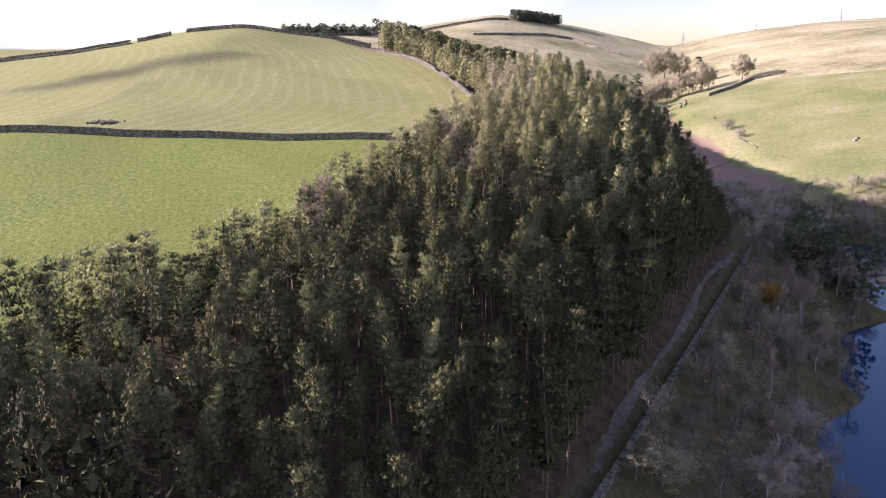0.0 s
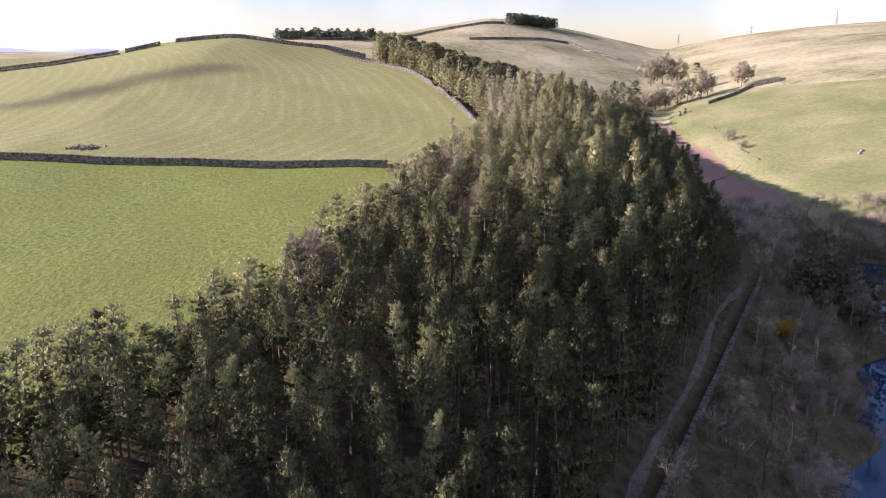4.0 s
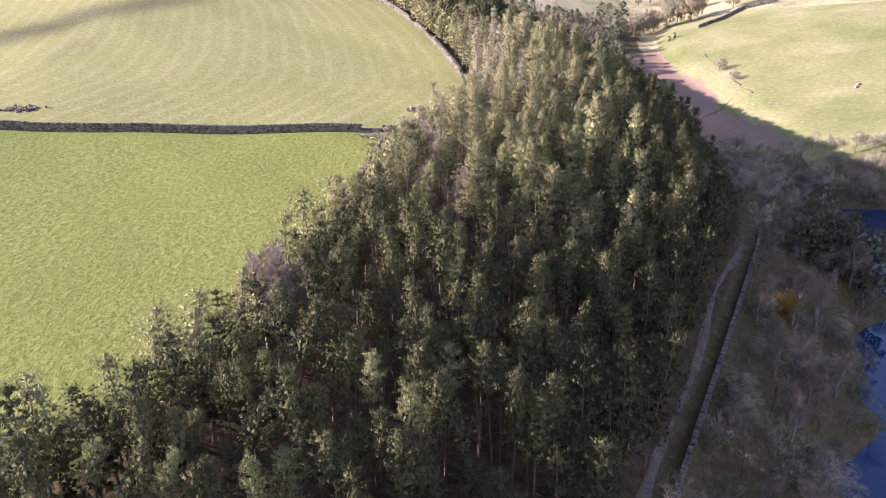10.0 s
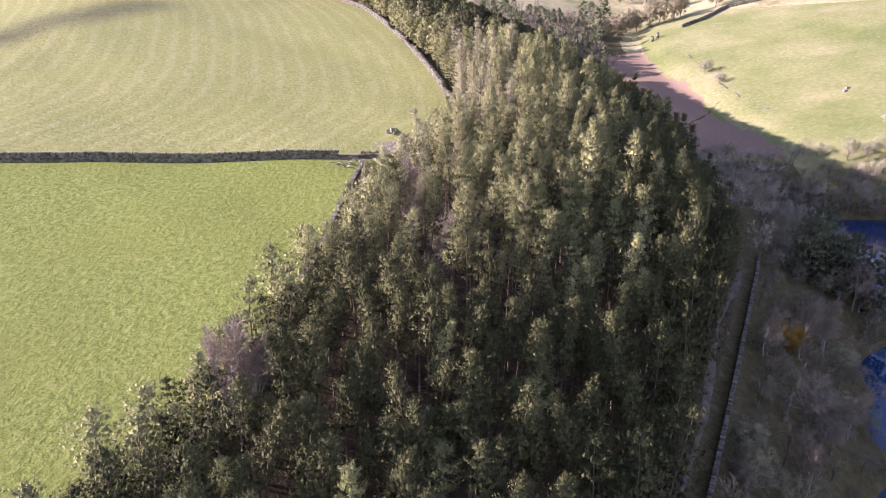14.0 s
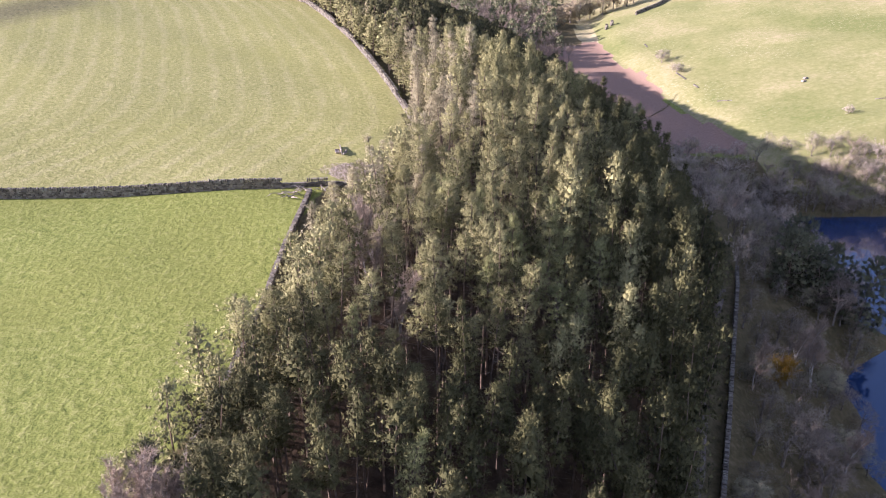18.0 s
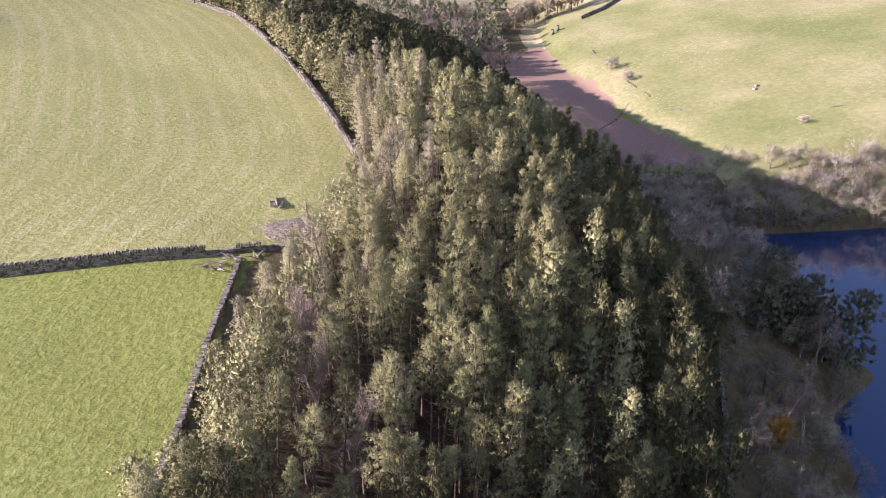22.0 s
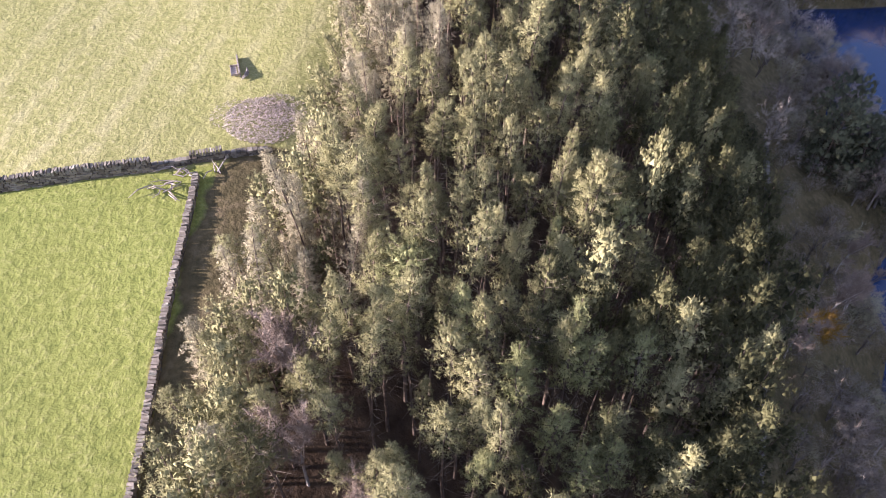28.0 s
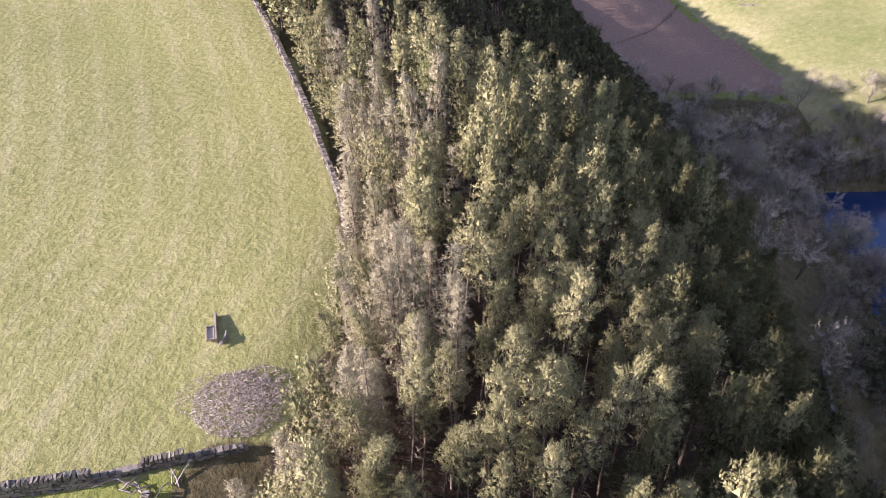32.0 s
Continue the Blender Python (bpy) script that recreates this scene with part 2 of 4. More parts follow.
def land(x, y):
    x, y = np.asarray(x, float), np.asarray(y, float)
    ex, fx, fz = edge_x(y), foot_x(y), foot_z(y)
    top = plateau(x, y)
    # far moor: a ridge that climbs to the clump on the skyline
    def moor_at(x, y):
        ridge = np.exp(-((x - 100) / np.where(x < 100, 165.0, 90.0)) ** 2 - ((y - 850) / np.where(y < 850, 250.0, 600.0)) ** 2)
        hump = np.exp(-((x + 115) / 95.0) ** 2 - ((y - 640) / 120.0) ** 2)
        return 57 + 17 * smooth(y, 330, 800) + 39 * ridge + 14 * hump

    k = smooth(y, 300, 500)
    top = top * (1 - k) + moor_at(x, y) * k
    w = np.clip((fx - x) / (fx - ex), 0, 1)
    t_edge = plateau(ex, y) * (1 - k) + k * moor_at(ex, y)
    slope = fz + (t_edge - fz) * (1 - (1 - w) ** 1.35)
    z = np.where(x < ex, top, slope)
    # east of the foot: reservoir and its banks, then the rushy valley bed, then the far hillside
    d = x - fx
    wob = 2.2 * np.sin(y / 6.1) + 1.6 * np.sin(y / 2.9 + 1.0) + 3.0 * np.sin(y / 17.0 + 2.0)
    bank = 30 - np.clip(d - 1.5, 0, None) * 0.57 * (1 + 0.05 * wob)
    dr = np.clip(d - 104, 0, None)
    right = WATER - 0.5 + 60 * (1 - np.exp(-0.27 * dr / 60)) + 0.3 * np.minimum(d - 104, 0)
    lake = np.maximum(np.maximum(bank, 12.0), np.where(d > 84, right, -99))
    db = np.clip(d - 34, 0, None)
    crest = np.interp(y, [330, 420, 800], [71, 56, 33])
    rise = crest * (1 - np.exp(-0.275 * db / crest)) + 2.0 * smooth(d, 30, 44)
    bed = fz - 1.0 + rise
    k2 = smooth(y + 0.06 * (d - 30) + 0.5 * wob, 192, 226)
    east = lake * (1 - k2) + bed * k2
    k3 = smooth(np.hypot(x, y), 1000, 1500)
    east = east * (1 - k3) + np.minimum(east, 70.0) * k3
    z = np.where(d > 0, east, z)
    z = z * (1 - k3) + np.minimum(z, 72.0) * k3
    z = z + 0.35 * lumps(x, y, 14, 1) * smooth(np.abs(d), 3, 20) + 0.10 * lumps(x, y, 4.5, 2)
    z = z + 1.6 * lumps(x, y, 55, 3) * smooth(np.hypot(x, y), 330, 480)
    return z


def spread(a, b, step, growth, far_a, far_b):
    mid = list(np.arange(a, b + step / 2, step))
    s, v = step, mid[-1]
    while v < far_b:
        s *= growth
        v += s
        mid.append(v)
    s, v = step, mid[0]
    while v > far_a:
        s *= growth
        v -= s
        mid.insert(0, v)
    return np.array(mid)


def big_mesh(name, verts, tris, material, attrs=(), soft=False, swell=None):
    """A mesh from arrays of corners and triangles."""
    me = bpy.data.meshes.new(name)
    verts, tris = np.asarray(verts, np.float32), np.asarray(tris, np.int32)
    me.vertices.add(len(verts))
    me.vertices.foreach_set("co", verts.ravel())
    me.loops.add(tris.size)
    me.loops.foreach_set("vertex_index", tris.ravel())
    me.polygons.add(len(tris))
    me.polygons.foreach_set("loop_start", np.arange(0, tris.size, tris.shape[1], dtype=np.int32))
    me.polygons.foreach_set("use_smooth", np.full(len(tris), soft))
    me.update(calc_edges=True)
    me.materials.append(material)
    for key, values in attrs:
        at = me.attributes.new(key, "FLOAT", "POINT")
        at.data.foreach_set("value", np.asarray(values, np.float32))
    if swell is not None:
        me.attributes.new("swell", "FLOAT_VECTOR", "POINT").data.foreach_set("vector", np.asarray(swell, np.float32).ravel())
    return me


def leaf_mesh(name, model, material):
    return big_mesh(name, model[0], model[1], material, swell=model[2] if len(model) > 2 else None)


def part(name, me, parent, label=""):
    ob = new(name, me)
    ob.parent = parent
    if label:
        tagged(ob, label)
    return ob


def ground_material():
    n = Nodes("ground")
    p = n.pos()
    fine, mid, wide = n.noise(p, 5.0, 5.0, 0.65), n.noise(p, 0.6, 4.0), n.noise(p, 0.05, 3.0)
    tuft = n.noise(p, 1.6, 3.0, 0.6)
    speck = n.math("ADD", n.math("MULTIPLY", fine, 0.5), n.math("MULTIPLY", tuft, 0.5))
    # moist near pasture
    near = n.ramp(speck, (0.32, (0.088, 0.118, 0.027)), (0.5, (0.195, 0.225, 0.058)), (0.68, (0.315, 0.325, 0.122)))
    near = n.mix(n.fit(wide, 0.4, 0.7, 0.0, 0.5), near, (0.20, 0.215, 0.055))
    # mown upper pasture with its swathes
    up = n.ramp(speck, (0.31, (0.15, 0.165, 0.052)), (0.51, (0.27, 0.268, 0.105)), (0.7, (0.41, 0.385, 0.195)))
    mow = n.attr("mow")
    wob = n.math("ADD", mow, n.math("MULTIPLY", n.noise(p, 0.08, 3.0), 3.0))
    stripe = n.math("SINE", n.math("MULTIPLY", wob, 2.0 * math.pi / 4.4))
    stripe = n.math("MULTIPLY", n.fit(stripe, 0.1, 1.0), n.fit(mid, 0.3, 0.65))
    up = n.mix(n.math("MULTIPLY", stripe, 0.42), up, (0.41, 0.375, 0.21))
    up = n.mix(n.fit(wide, 0.45, 0.7, 0.0, 0.45), up, (0.25, 0.255, 0.085))
    litter = n.ramp(mid, (0.3, (0.045, 0.032, 0.022)), (0.7, (0.12, 0.085, 0.055)))
    bank = n.ramp(n.math("ADD", n.math("MULTIPLY", tuft, 0.5), n.math("MULTIPLY", mid, 0.5)),
                  (0.3, (0.055, 0.05, 0.024)), (0.52, (0.12, 0.10, 0.05)), (0.75, (0.21, 0.165, 0.10)))
    bed = n.ramp(speck, (0.3, (0.20, 0.13, 0.098)), (0.55, (0.30, 0.205, 0.155)), (0.75, (0.38, 0.275, 0.205)))
    hillside = n.ramp(n.math("ADD", n.math("MULTIPLY", n.noise(p, 0.022, 5.0), 0.6), n.math("MULTIPLY", n.noise(p, 0.55, 6.0, 0.75), 0.4)),
                      (0.38, (0.15, 0.172, 0.06)), (0.5, (0.23, 0.23, 0.10)), (0.62, (0.35, 0.31, 0.18)))
    fleck = n.math("MULTIPLY", n.fit(n.noise(p, 0.9, 5.0, 0.7), 0.56, 0.68), n.fit(n.noise(p, 0.04, 3.0), 0.42, 0.62))
    hillside = n.mix(n.math("MULTIPLY", fleck, 0.7), hillside, (0.46, 0.42, 0.29))
    moor = n.ramp(n.math("ADD", n.math("MULTIPLY", n.noise(p, 0.018, 6.0), 0.55), n.math("MULTIPLY", n.noise(p, 0.22, 6.0, 0.75), 0.45)),
                  (0.38, (0.17, 0.16, 0.075)), (0.48, (0.33, 0.295, 0.165)), (0.6, (0.47, 0.415, 0.26)))
    col = near
    # darker olive-brown band across the upper pasture, blended with a soft edge
    dark_band = n.ramp(n.math("ADD", n.math("MULTIPLY", tuft, 0.6), n.math("MULTIPLY", mid, 0.4)), (0.35, (0.10, 0.10, 0.052)), (0.65, (0.21, 0.20, 0.10)))
    for key, c in (("upper", up), ("dark_band", dark_band), ("moor", moor), ("hillside", hillside), ("bed", bed), ("bank", bank), ("litter", litter)):
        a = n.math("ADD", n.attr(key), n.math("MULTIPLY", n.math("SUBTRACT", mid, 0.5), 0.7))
        col = n.mix(n.fit(a, 0.1, 0.95) if key == "dark_band" else n.fit(a, 0.4, 0.6), col, c)
    height = n.math("ADD", n.math("MULTIPLY", fine, 0.25), n.math("MULTIPLY", tuft, 0.75))
    return n.done(col, 0.95, height, 0.8, 0.25, gloss=0.1)


GROUND = ground_material()
gx = spread(-120, 190, 2.0, 1.11, -2600, 2600)
gy = spread(-30, 330, 2.0, 1.10, -900, 3300)
GX, GY = np.meshgrid(gx, gy)
fx, ex = foot_x(GY), edge_x(GY)
dd = GX - fx
GZ = land(GX, GY)
cross_y = 127.6 + 0.03 * (GX + 8)
wood_lo = smooth(GX - ex, 3.5, 7) * (1 - smooth(dd, -3, 0)) * (1 - smooth(GY, 330, 420))
zones = {
    "upper": smooth(GY - cross_y, -0.5, 0.5) * (GX < ex + 6) * (GY < 420),
    "moor": np.maximum(smooth(GY, 300, 330) * (dd < 40), smooth(GY + 0.9 * np.clip(GX - 175, 0, 400) + 9 * lumps(GX, GY, 25, 4), 412, 440) * (dd >= 40)),
    "hillside": ((dd > 34) & (GZ > 19)) * (1 - smooth(GY + 0.9 * np.clip(GX - 175, 0, 400) + 9 * lumps(GX, GY, 25, 4), 412, 440)),
    "bed": smooth(GY + 0.32 * np.clip(dd - 8, 0, 60) + 4 * lumps(GX, GY, 9, 5), 232, 242) * (dd > -8) * (dd < 34 + 4 * lumps(GX, GY, 11, 2)) * (1 - smooth(GY, 372, 392)),
    "bank": smooth(GX - ex, -0.9, 0.3) * (GX < ex + 9) * (GY < 128.6) + smooth(GX - ex, 0.5, 1.5) * (GX < ex + 6) * (GY >= 150) * (GY < 300) + ((dd > -2) & ((dd < 34) | (GZ < 20)) & (dd < 120)) * (1 - smooth(GY + 0.32 * np.clip(dd - 8, 0, 60) + 4 * lumps(GX, GY, 9, 5), 228, 238)) + smooth(GY, 360, 390) * (dd > -20) * (dd < 25) * (GY < 470),
    "litter": wood_lo,
    "dark_band": 1.0 * np.exp(-((GX - np.interp(GY, [170, 232], [-106, -66]) + 3 * lumps(GX, GY, 10, 4)) / 11.0) ** 2) * smooth(GY, 165, 185) * (1 - smooth(GY, 226, 240)),
    "mow": ex - GX,
}
ny, nx = GX.shape
idx = np.arange(nx * ny).reshape(ny, nx)
quads = np.stack([idx[:-1, :-1], idx[:-1, 1:], idx[1:, 1:], idx[1:, :-1]], -1).reshape(-1, 4)
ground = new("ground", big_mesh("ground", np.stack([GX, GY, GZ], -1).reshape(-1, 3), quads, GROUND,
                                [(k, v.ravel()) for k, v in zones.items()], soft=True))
tagged(ground, "green pasture, wooded valley side and tan moorland", "ground", kind="structure")

# ---- woodland path ----
PATH_X = profile((-20, -33.5), (0, -22), (40, 2.5), (62.8, 15.6), (83.7, 27.7), (100, 36.4), (116.6, 45.4), (135.6, 58.6), (150, 65), (175, 72))
n = Nodes("trodden_earth")
pp = n.pos()
EARTH = n.done(n.ramp(n.math("ADD", n.math("MULTIPLY", n.noise(pp, 4.0), 0.5), n.math("MULTIPLY", n.noise(pp, 0.5), 0.5)), (0.35, (0.075, 0.06, 0.045)), (0.5, (0.14, 0.115, 0.092)), (0.68, (0.23, 0.19, 0.155))), 0.95, n.noise(pp, 3.0), 0.4, 0.1)
py_ = np.arange(-10.0, 152.0, 0.8)
rows_ = []
for f in np.linspace(-1, 1, 6):
    w_ = 0.48 + 0.2 * np.sin(py_ / 5.0) + 0.12 * np.sin(py_ / 1.3 + 3 * f)
    x_ = PATH_X(py_) + 0.5 * np.sin(py_ / 7.0) + f * w_
    rows_.append(np.stack([x_, py_ - 0.6 * f * w_, land(x_, py_ - 0.6 * f * w_) + np.where(abs(f) > 0.9, -0.08, 0.07)], -1))
pi_ = np.arange(6 * len(py_)).reshape(6, -1)
path = new("path", big_mesh("path", np.concatenate(rows_), np.stack([pi_[:-1, :-1], pi_[1:, :-1], pi_[1:, 1:], pi_[:-1, 1:]], -1).reshape(-1, 4), EARTH, soft=True))
tagged(path, "worn pale earth path at the foot of the wood", "path", kind="structure")

# ---- reservoir ----
wn_ = Nodes("reservoir_water")
wp = wn_.pos()
wn_.bsdf.inputs["IOR"].default_value = 1.4
WATER_MAT = wn_.done((0.012, 0.034, 0.10), 0.03, wn_.noise(wp, 1.4, 3.0), 0.02, 0.05, gloss=1.0)
wx, wy = np.linspace(-400, 420, 60), np.linspace(-900, 214, 60)
WX, WY = np.meshgrid(wx, wy)
wi = np.arange(3600).reshape(60, 60)
water = new("water", big_mesh("water", np.stack([WX, WY, 0 * WX + WATER], -1).reshape(-1, 3),
                              np.stack([wi[:-1, :-1], wi[:-1, 1:], wi[1:, 1:], wi[1:, :-1]], -1).reshape(-1, 4), WATER_MAT))
tagged(water, "still dark blue reservoir water between wooded banks", "water", kind="structure")


# ---- building blocks for plants ----
def tube(points, radii, sides=5):
    """A tapered limb along a line of points."""
    P = np.asarray(points, float)
    d = np.gradient(P, axis=0)
    d /= np.linalg.norm(d, axis=1, keepdims=True) + 1e-9
    ref = np.where(np.abs(d[:, 2:3]) > 0.9, [[1.0, 0, 0]], [[0, 0, 1.0]])
    a = np.cross(d, ref)
    a /= np.linalg.norm(a, axis=1, keepdims=True) + 1e-9
    b = np.cross(d, a)
    th = np.arange(sides) * 2 * math.pi / sides
    V = (P[:, None] + np.asarray(radii)[:, None, None] * (np.cos(th)[None, :, None] * a[:, None] + np.sin(th)[None, :, None] * b[:, None])).reshape(-1, 3)
    F = []
    for i in range(len(P) - 1):
        for j in range(sides):
            p, q, r, s = i * sides + j, i * sides + (j + 1) % sides, (i + 1) * sides + (j + 1) % sides, (i + 1) * sides + j
            F += [(p, q, r), (p, r, s)]
    return V, np.array(F)


def merge(pieces):
    V, F, k = [], [], 0
    for v, f, *_ in pieces:
        V.append(v)
        F.append(np.asarray(f) + k)
        k += len(v)
    return np.concatenate(V), np.concatenate(F)


def unit(v):
    return v / (np.linalg.norm(v, axis=-1, keepdims=True) + 1e-9)


def sprays(centres, ways, count, length, width, r, spread_=0.9):
    """Bursts of slim blades round each centre, leaning along its way."""
    n = len(centres)
    c = np.repeat(centres, count, 0)
    w = unit(np.repeat(ways, count, 0) + spread_ * r.normal(size=(n * count, 3)))
    side = unit(np.cross(w, r.normal(size=(n * count, 3))))
    ln = length * r.uniform(0.6, 1.25, (n * count, 1))
    wd = width * r.uniform(0.7, 1.3, (n * count, 1))
    base = c - w * ln * 0.25
    V = np.stack([base + side * wd * 0.5, base - side * wd * 0.5, c + w * ln], 1).reshape(-1, 3)
    return V, np.arange(len(V)).reshape(-1, 3)


def clumps(centres, ways, radius, blades, length, width, r, core=0.6, outs=None):
    """Needle tufts: fans of slim blades that point out and up, round a small heart for the far ones (core > 0)."""
    C, Wy = np.asarray(centres), np.asarray(ways)
    n = len(C)
    R = radius * r.uniform(0.7, 1.3, (n, 1))
    v = np.array([(1, 0, -0.5), (-0.5, 0.87, -0.5), (-0.5, -0.87, -0.5), (0, 0, 1.0)])
    f = np.array([(0, 1, 3), (1, 2, 3), (2, 0, 3), (0, 2, 1)])
    V = v[None] * r.uniform(0.7, 1.2, (n, 4, 1)) * R[:, None] * core
    a = r.uniform(0, 6.28, n)
    c, s_ = np.cos(a)[:, None], np.sin(a)[:, None]
    V = np.stack([V[..., 0] * c - V[..., 1] * s_, V[..., 0] * s_ + V[..., 1] * c, V[..., 2]], -1)
    round_ = unit(V)
    V = V + C[:, None]
    heart = V.reshape(-1, 3), (f[None] + 4 * np.arange(n)[:, None, None]).reshape(-1, 3)
    k = n * blades
    W = np.repeat(Wy, blades, 0)
    q = unit(r.normal(size=(k, 3)) + 0.7 * W)
    base = np.repeat(C, blades, 0) + q * np.repeat(R, blades, 0) * r.uniform(0.5, 1.0, (k, 1))
    grow = unit(q + 0.5 * W + 0.6 * r.normal(size=(k, 3)))
    out = q + 0.45 * r.normal(size=(k, 3))
    side = unit(np.cross(unit(out), grow))
    ln, wd = length * r.uniform(0.6, 1.35, (k, 1)), width * r.uniform(0.7, 1.3, (k, 1))
    B = np.stack([base - side * wd / 2 - grow * ln * 0.35, base + side * wd / 2 - grow * ln * 0.35, base + grow * ln * 0.65], 1).reshape(-1, 3)
    outs = Wy if outs is None else np.asarray(outs)
    around = np.repeat(unit(0.75 * np.repeat(outs, blades, 0) + 0.5 * q), 3, 0)
    if not core:
        return B, np.arange(len(B)).reshape(-1, 3), around
    swell = np.concatenate([around, unit(0.75 * outs[:, None] + 0.5 * round_).reshape(-1, 3)])
    return (*merge([(B, np.arange(len(B)).reshape(-1, 3)), heart]), swell)


def pine(r, whorls, arms, shoots, blades, length, width, h=15.0, crown=0.45, girth=1.5, cone=0.8, thin=1.0, limbed=True, tuft=0.22, core=0.75, rise=0.12, close=0.0):
    """A plantation pine: bare leaning stem, whorls of upswept limbs, small needle tufts along their outer half. Returns stem, limbs and needles."""
    lean = r.normal(0, 0.012, 2)
    k = 7 if limbed else 4
    zs = np.linspace(0, 0.97 * h, k)
    line = np.stack([lean[0] * zs * zs / h * 6 + 0.05 * r.normal(size=k), lean[1] * zs * zs / h * 6 + 0.05 * r.normal(size=k), zs], -1)
    line[0, :2] = 0
    stem = tube(line, np.linspace(0.14, 0.03, k), 6 if limbed else 4)

    def axis(z):
        return np.array([np.interp(z, zs, line[:, 0]), np.interp(z, zs, line[:, 1]), z])

    limbs, cs, ws, inner = [], [], [], []
    low = h * (1 - crown)
    for i in range(whorls):
        f = (i + 0.25 + 0.5 * r.random()) / whorls
        o = axis(low + f * (0.96 * h - low))
        reach = girth * ((1 - f) ** cone * min(1.0, 0.6 + 1.6 * f) + 0.1) * r.uniform(0.8, 1.15)
        turn = r.uniform(0, 6.28)
        for j in range(arms):
            if r.random() > thin:
                continue
            a = turn + j * 6.2832 / arms + r.normal(0, 0.25)
            rr = reach * r.uniform(0.55, 1.2)
            out = np.array([math.cos(a), math.sin(a), 0.0])
            e = o + out * rr + [0, 0, rr * (rise + 0.6 * f + r.normal(0, 0.12))]
            m = (o + e) / 2 + [0, 0, -0.12 * rr]
            if limbed and r.random() < 0.7:
                limbs.append(tube([o, m, e], [0.035, 0.022, 0.008], 3))
            inner.append(o + (m - o) * r.uniform(0.3, 1.0) + [0, 0, 0.1 * rr])
            n = max(1, int(round(shoots * (0.4 + 0.6 * rr / girth))))
            for q in (np.linspace(0.5, 1.0, n) if n > 1 else (0.95,)):
                c = o * (1 - q) ** 2 + 2 * q * (1 - q) * m + q * q * e
                side = np.array([-out[1], out[0], 0.0]) * rr * 0.3 * r.normal() * (1.15 - 0.5 * q)
                cs.append(c + side + r.normal(0, 0.05, 3))
                ws.append(unit(out * 0.6 + [0, 0, 0.8 + 0.5 * f]))
    for dz in (0.1, -0.2, -0.5):
        cs.append(line[-1] + r.normal(0, 0.05, 3) + [0, 0, dz])
        ws.append(np.array([0.0, 0, 1.0]))
    for _ in range(9 if limbed else 3):
        o = axis(r.uniform(0.2, max(0.3, 1 - crown)) * h)
        a = r.uniform(0, 6.28)
        limbs.append(tube([o, o + np.array([math.cos(a), math.sin(a), r.uniform(-0.2, 0.2)]) * r.uniform(0.4, 1.1)], [0.022, 0.006], 3))
    m = 40 if limbed else 18
    z0 = r.uniform(max(0.12, 0.8 - 1.5 * crown), max(0.3, 1.02 - crown), m) * h
    a = r.uniform(0, 6.28, m)
    o = np.stack([np.interp(z0, zs, line[:, 0]) + 0.45 * np.cos(a), np.interp(z0, zs, line[:, 1]) + 0.45 * np.sin(a), z0], -1)
    limbs.append(sprays(o, np.stack([np.cos(a), np.sin(a), 0.1 + 0 * a], -1), 1, 0.9, 0.04, r, 0.25))
    heart_z = low + 0.3 * (h - low)

    def outward(c):
        return unit(np.stack([c[:, 0] - np.interp(c[:, 2], zs, line[:, 0]), c[:, 1] - np.interp(c[:, 2], zs, line[:, 1]),
                              girth * (0.25 + 1.3 * (c[:, 2] - heart_z) / (h - low))], -1))

    # feathery tufts outside, close inner foliage round the stem
    cs, inner = np.array(cs), np.array(inner)
    a = clumps(cs, ws, tuft, blades, length, width, r, core, outward(cs))
    if not close:
        return stem, merge(limbs), a
    b = clumps(inner, outward(inner), close * girth, 3, length, width, r, 1.0, outward(inner))
    return stem, merge(limbs), (*merge([a, b]), np.concatenate([a[2], b[2]]))


def bare_tree(r, h=7.0, width=5.5, forks=3, twigs=7, stems=3, wide=0.045, long=0.85, fine=True):
    """A leafless tree or shrub: stems, forked limbs, a haze of twigs. Returns wood and twigs."""
    wood, tips = [], []
    for s in range(stems):
        a0 = r.uniform(0, 6.28)
        lean = r.uniform(0.05, 0.4) if stems > 1 else 0.06
        top = np.array([math.cos(a0) * lean * h * 0.5, math.sin(a0) * lean * h * 0.5, h * r.uniform(0.45, 0.6)])
        mid = top * [0.35, 0.35, 0.5] + r.normal(0, 0.1, 3)
        wood.append(tube([np.zeros(3), mid, top], [0.11, 0.08, 0.05], 5))
        for k in range(6):
            g = r.uniform(0.35, 1.0)
            o = mid + (top - mid) * g if g > 0.5 else mid * (2 * g)
            a = r.uniform(0, 6.28)
            reach = width * 0.5 * r.uniform(0.5, 1.0)
            e = o + [math.cos(a) * reach, math.sin(a) * reach, (h - o[2]) * r.uniform(0.35, 0.98)]
            m = (o + e) / 2 + [0, 0, 0.12 * reach]
            wood.append(tube([o, m, e], [0.045, 0.03, 0.012], 3))
            for q in range(forks * 2):
                b = o + (e - o) * r.uniform(0.3, 1.0) + [0, 0, 0.1]
                w = unit(unit(e - o) + r.normal(0, 0.6, 3) + [0, 0, 0.35])
                t = b + w * r.uniform(0.5, 1.2)
                if fine:
                    wood.append(tube([b, t], [0.016, 0.006], 3))
                tips.append((b, t, w))
    B = np.array([t[0] + (t[1] - t[0]) * g for t in tips for g in (0.35, 0.7, 1.0)])
    Wy = np.array([t[2] for t in tips for _ in range(3)])
    tw = sprays(B, Wy, twigs, long, wide, r, 0.75)
    return merge(wood), tw


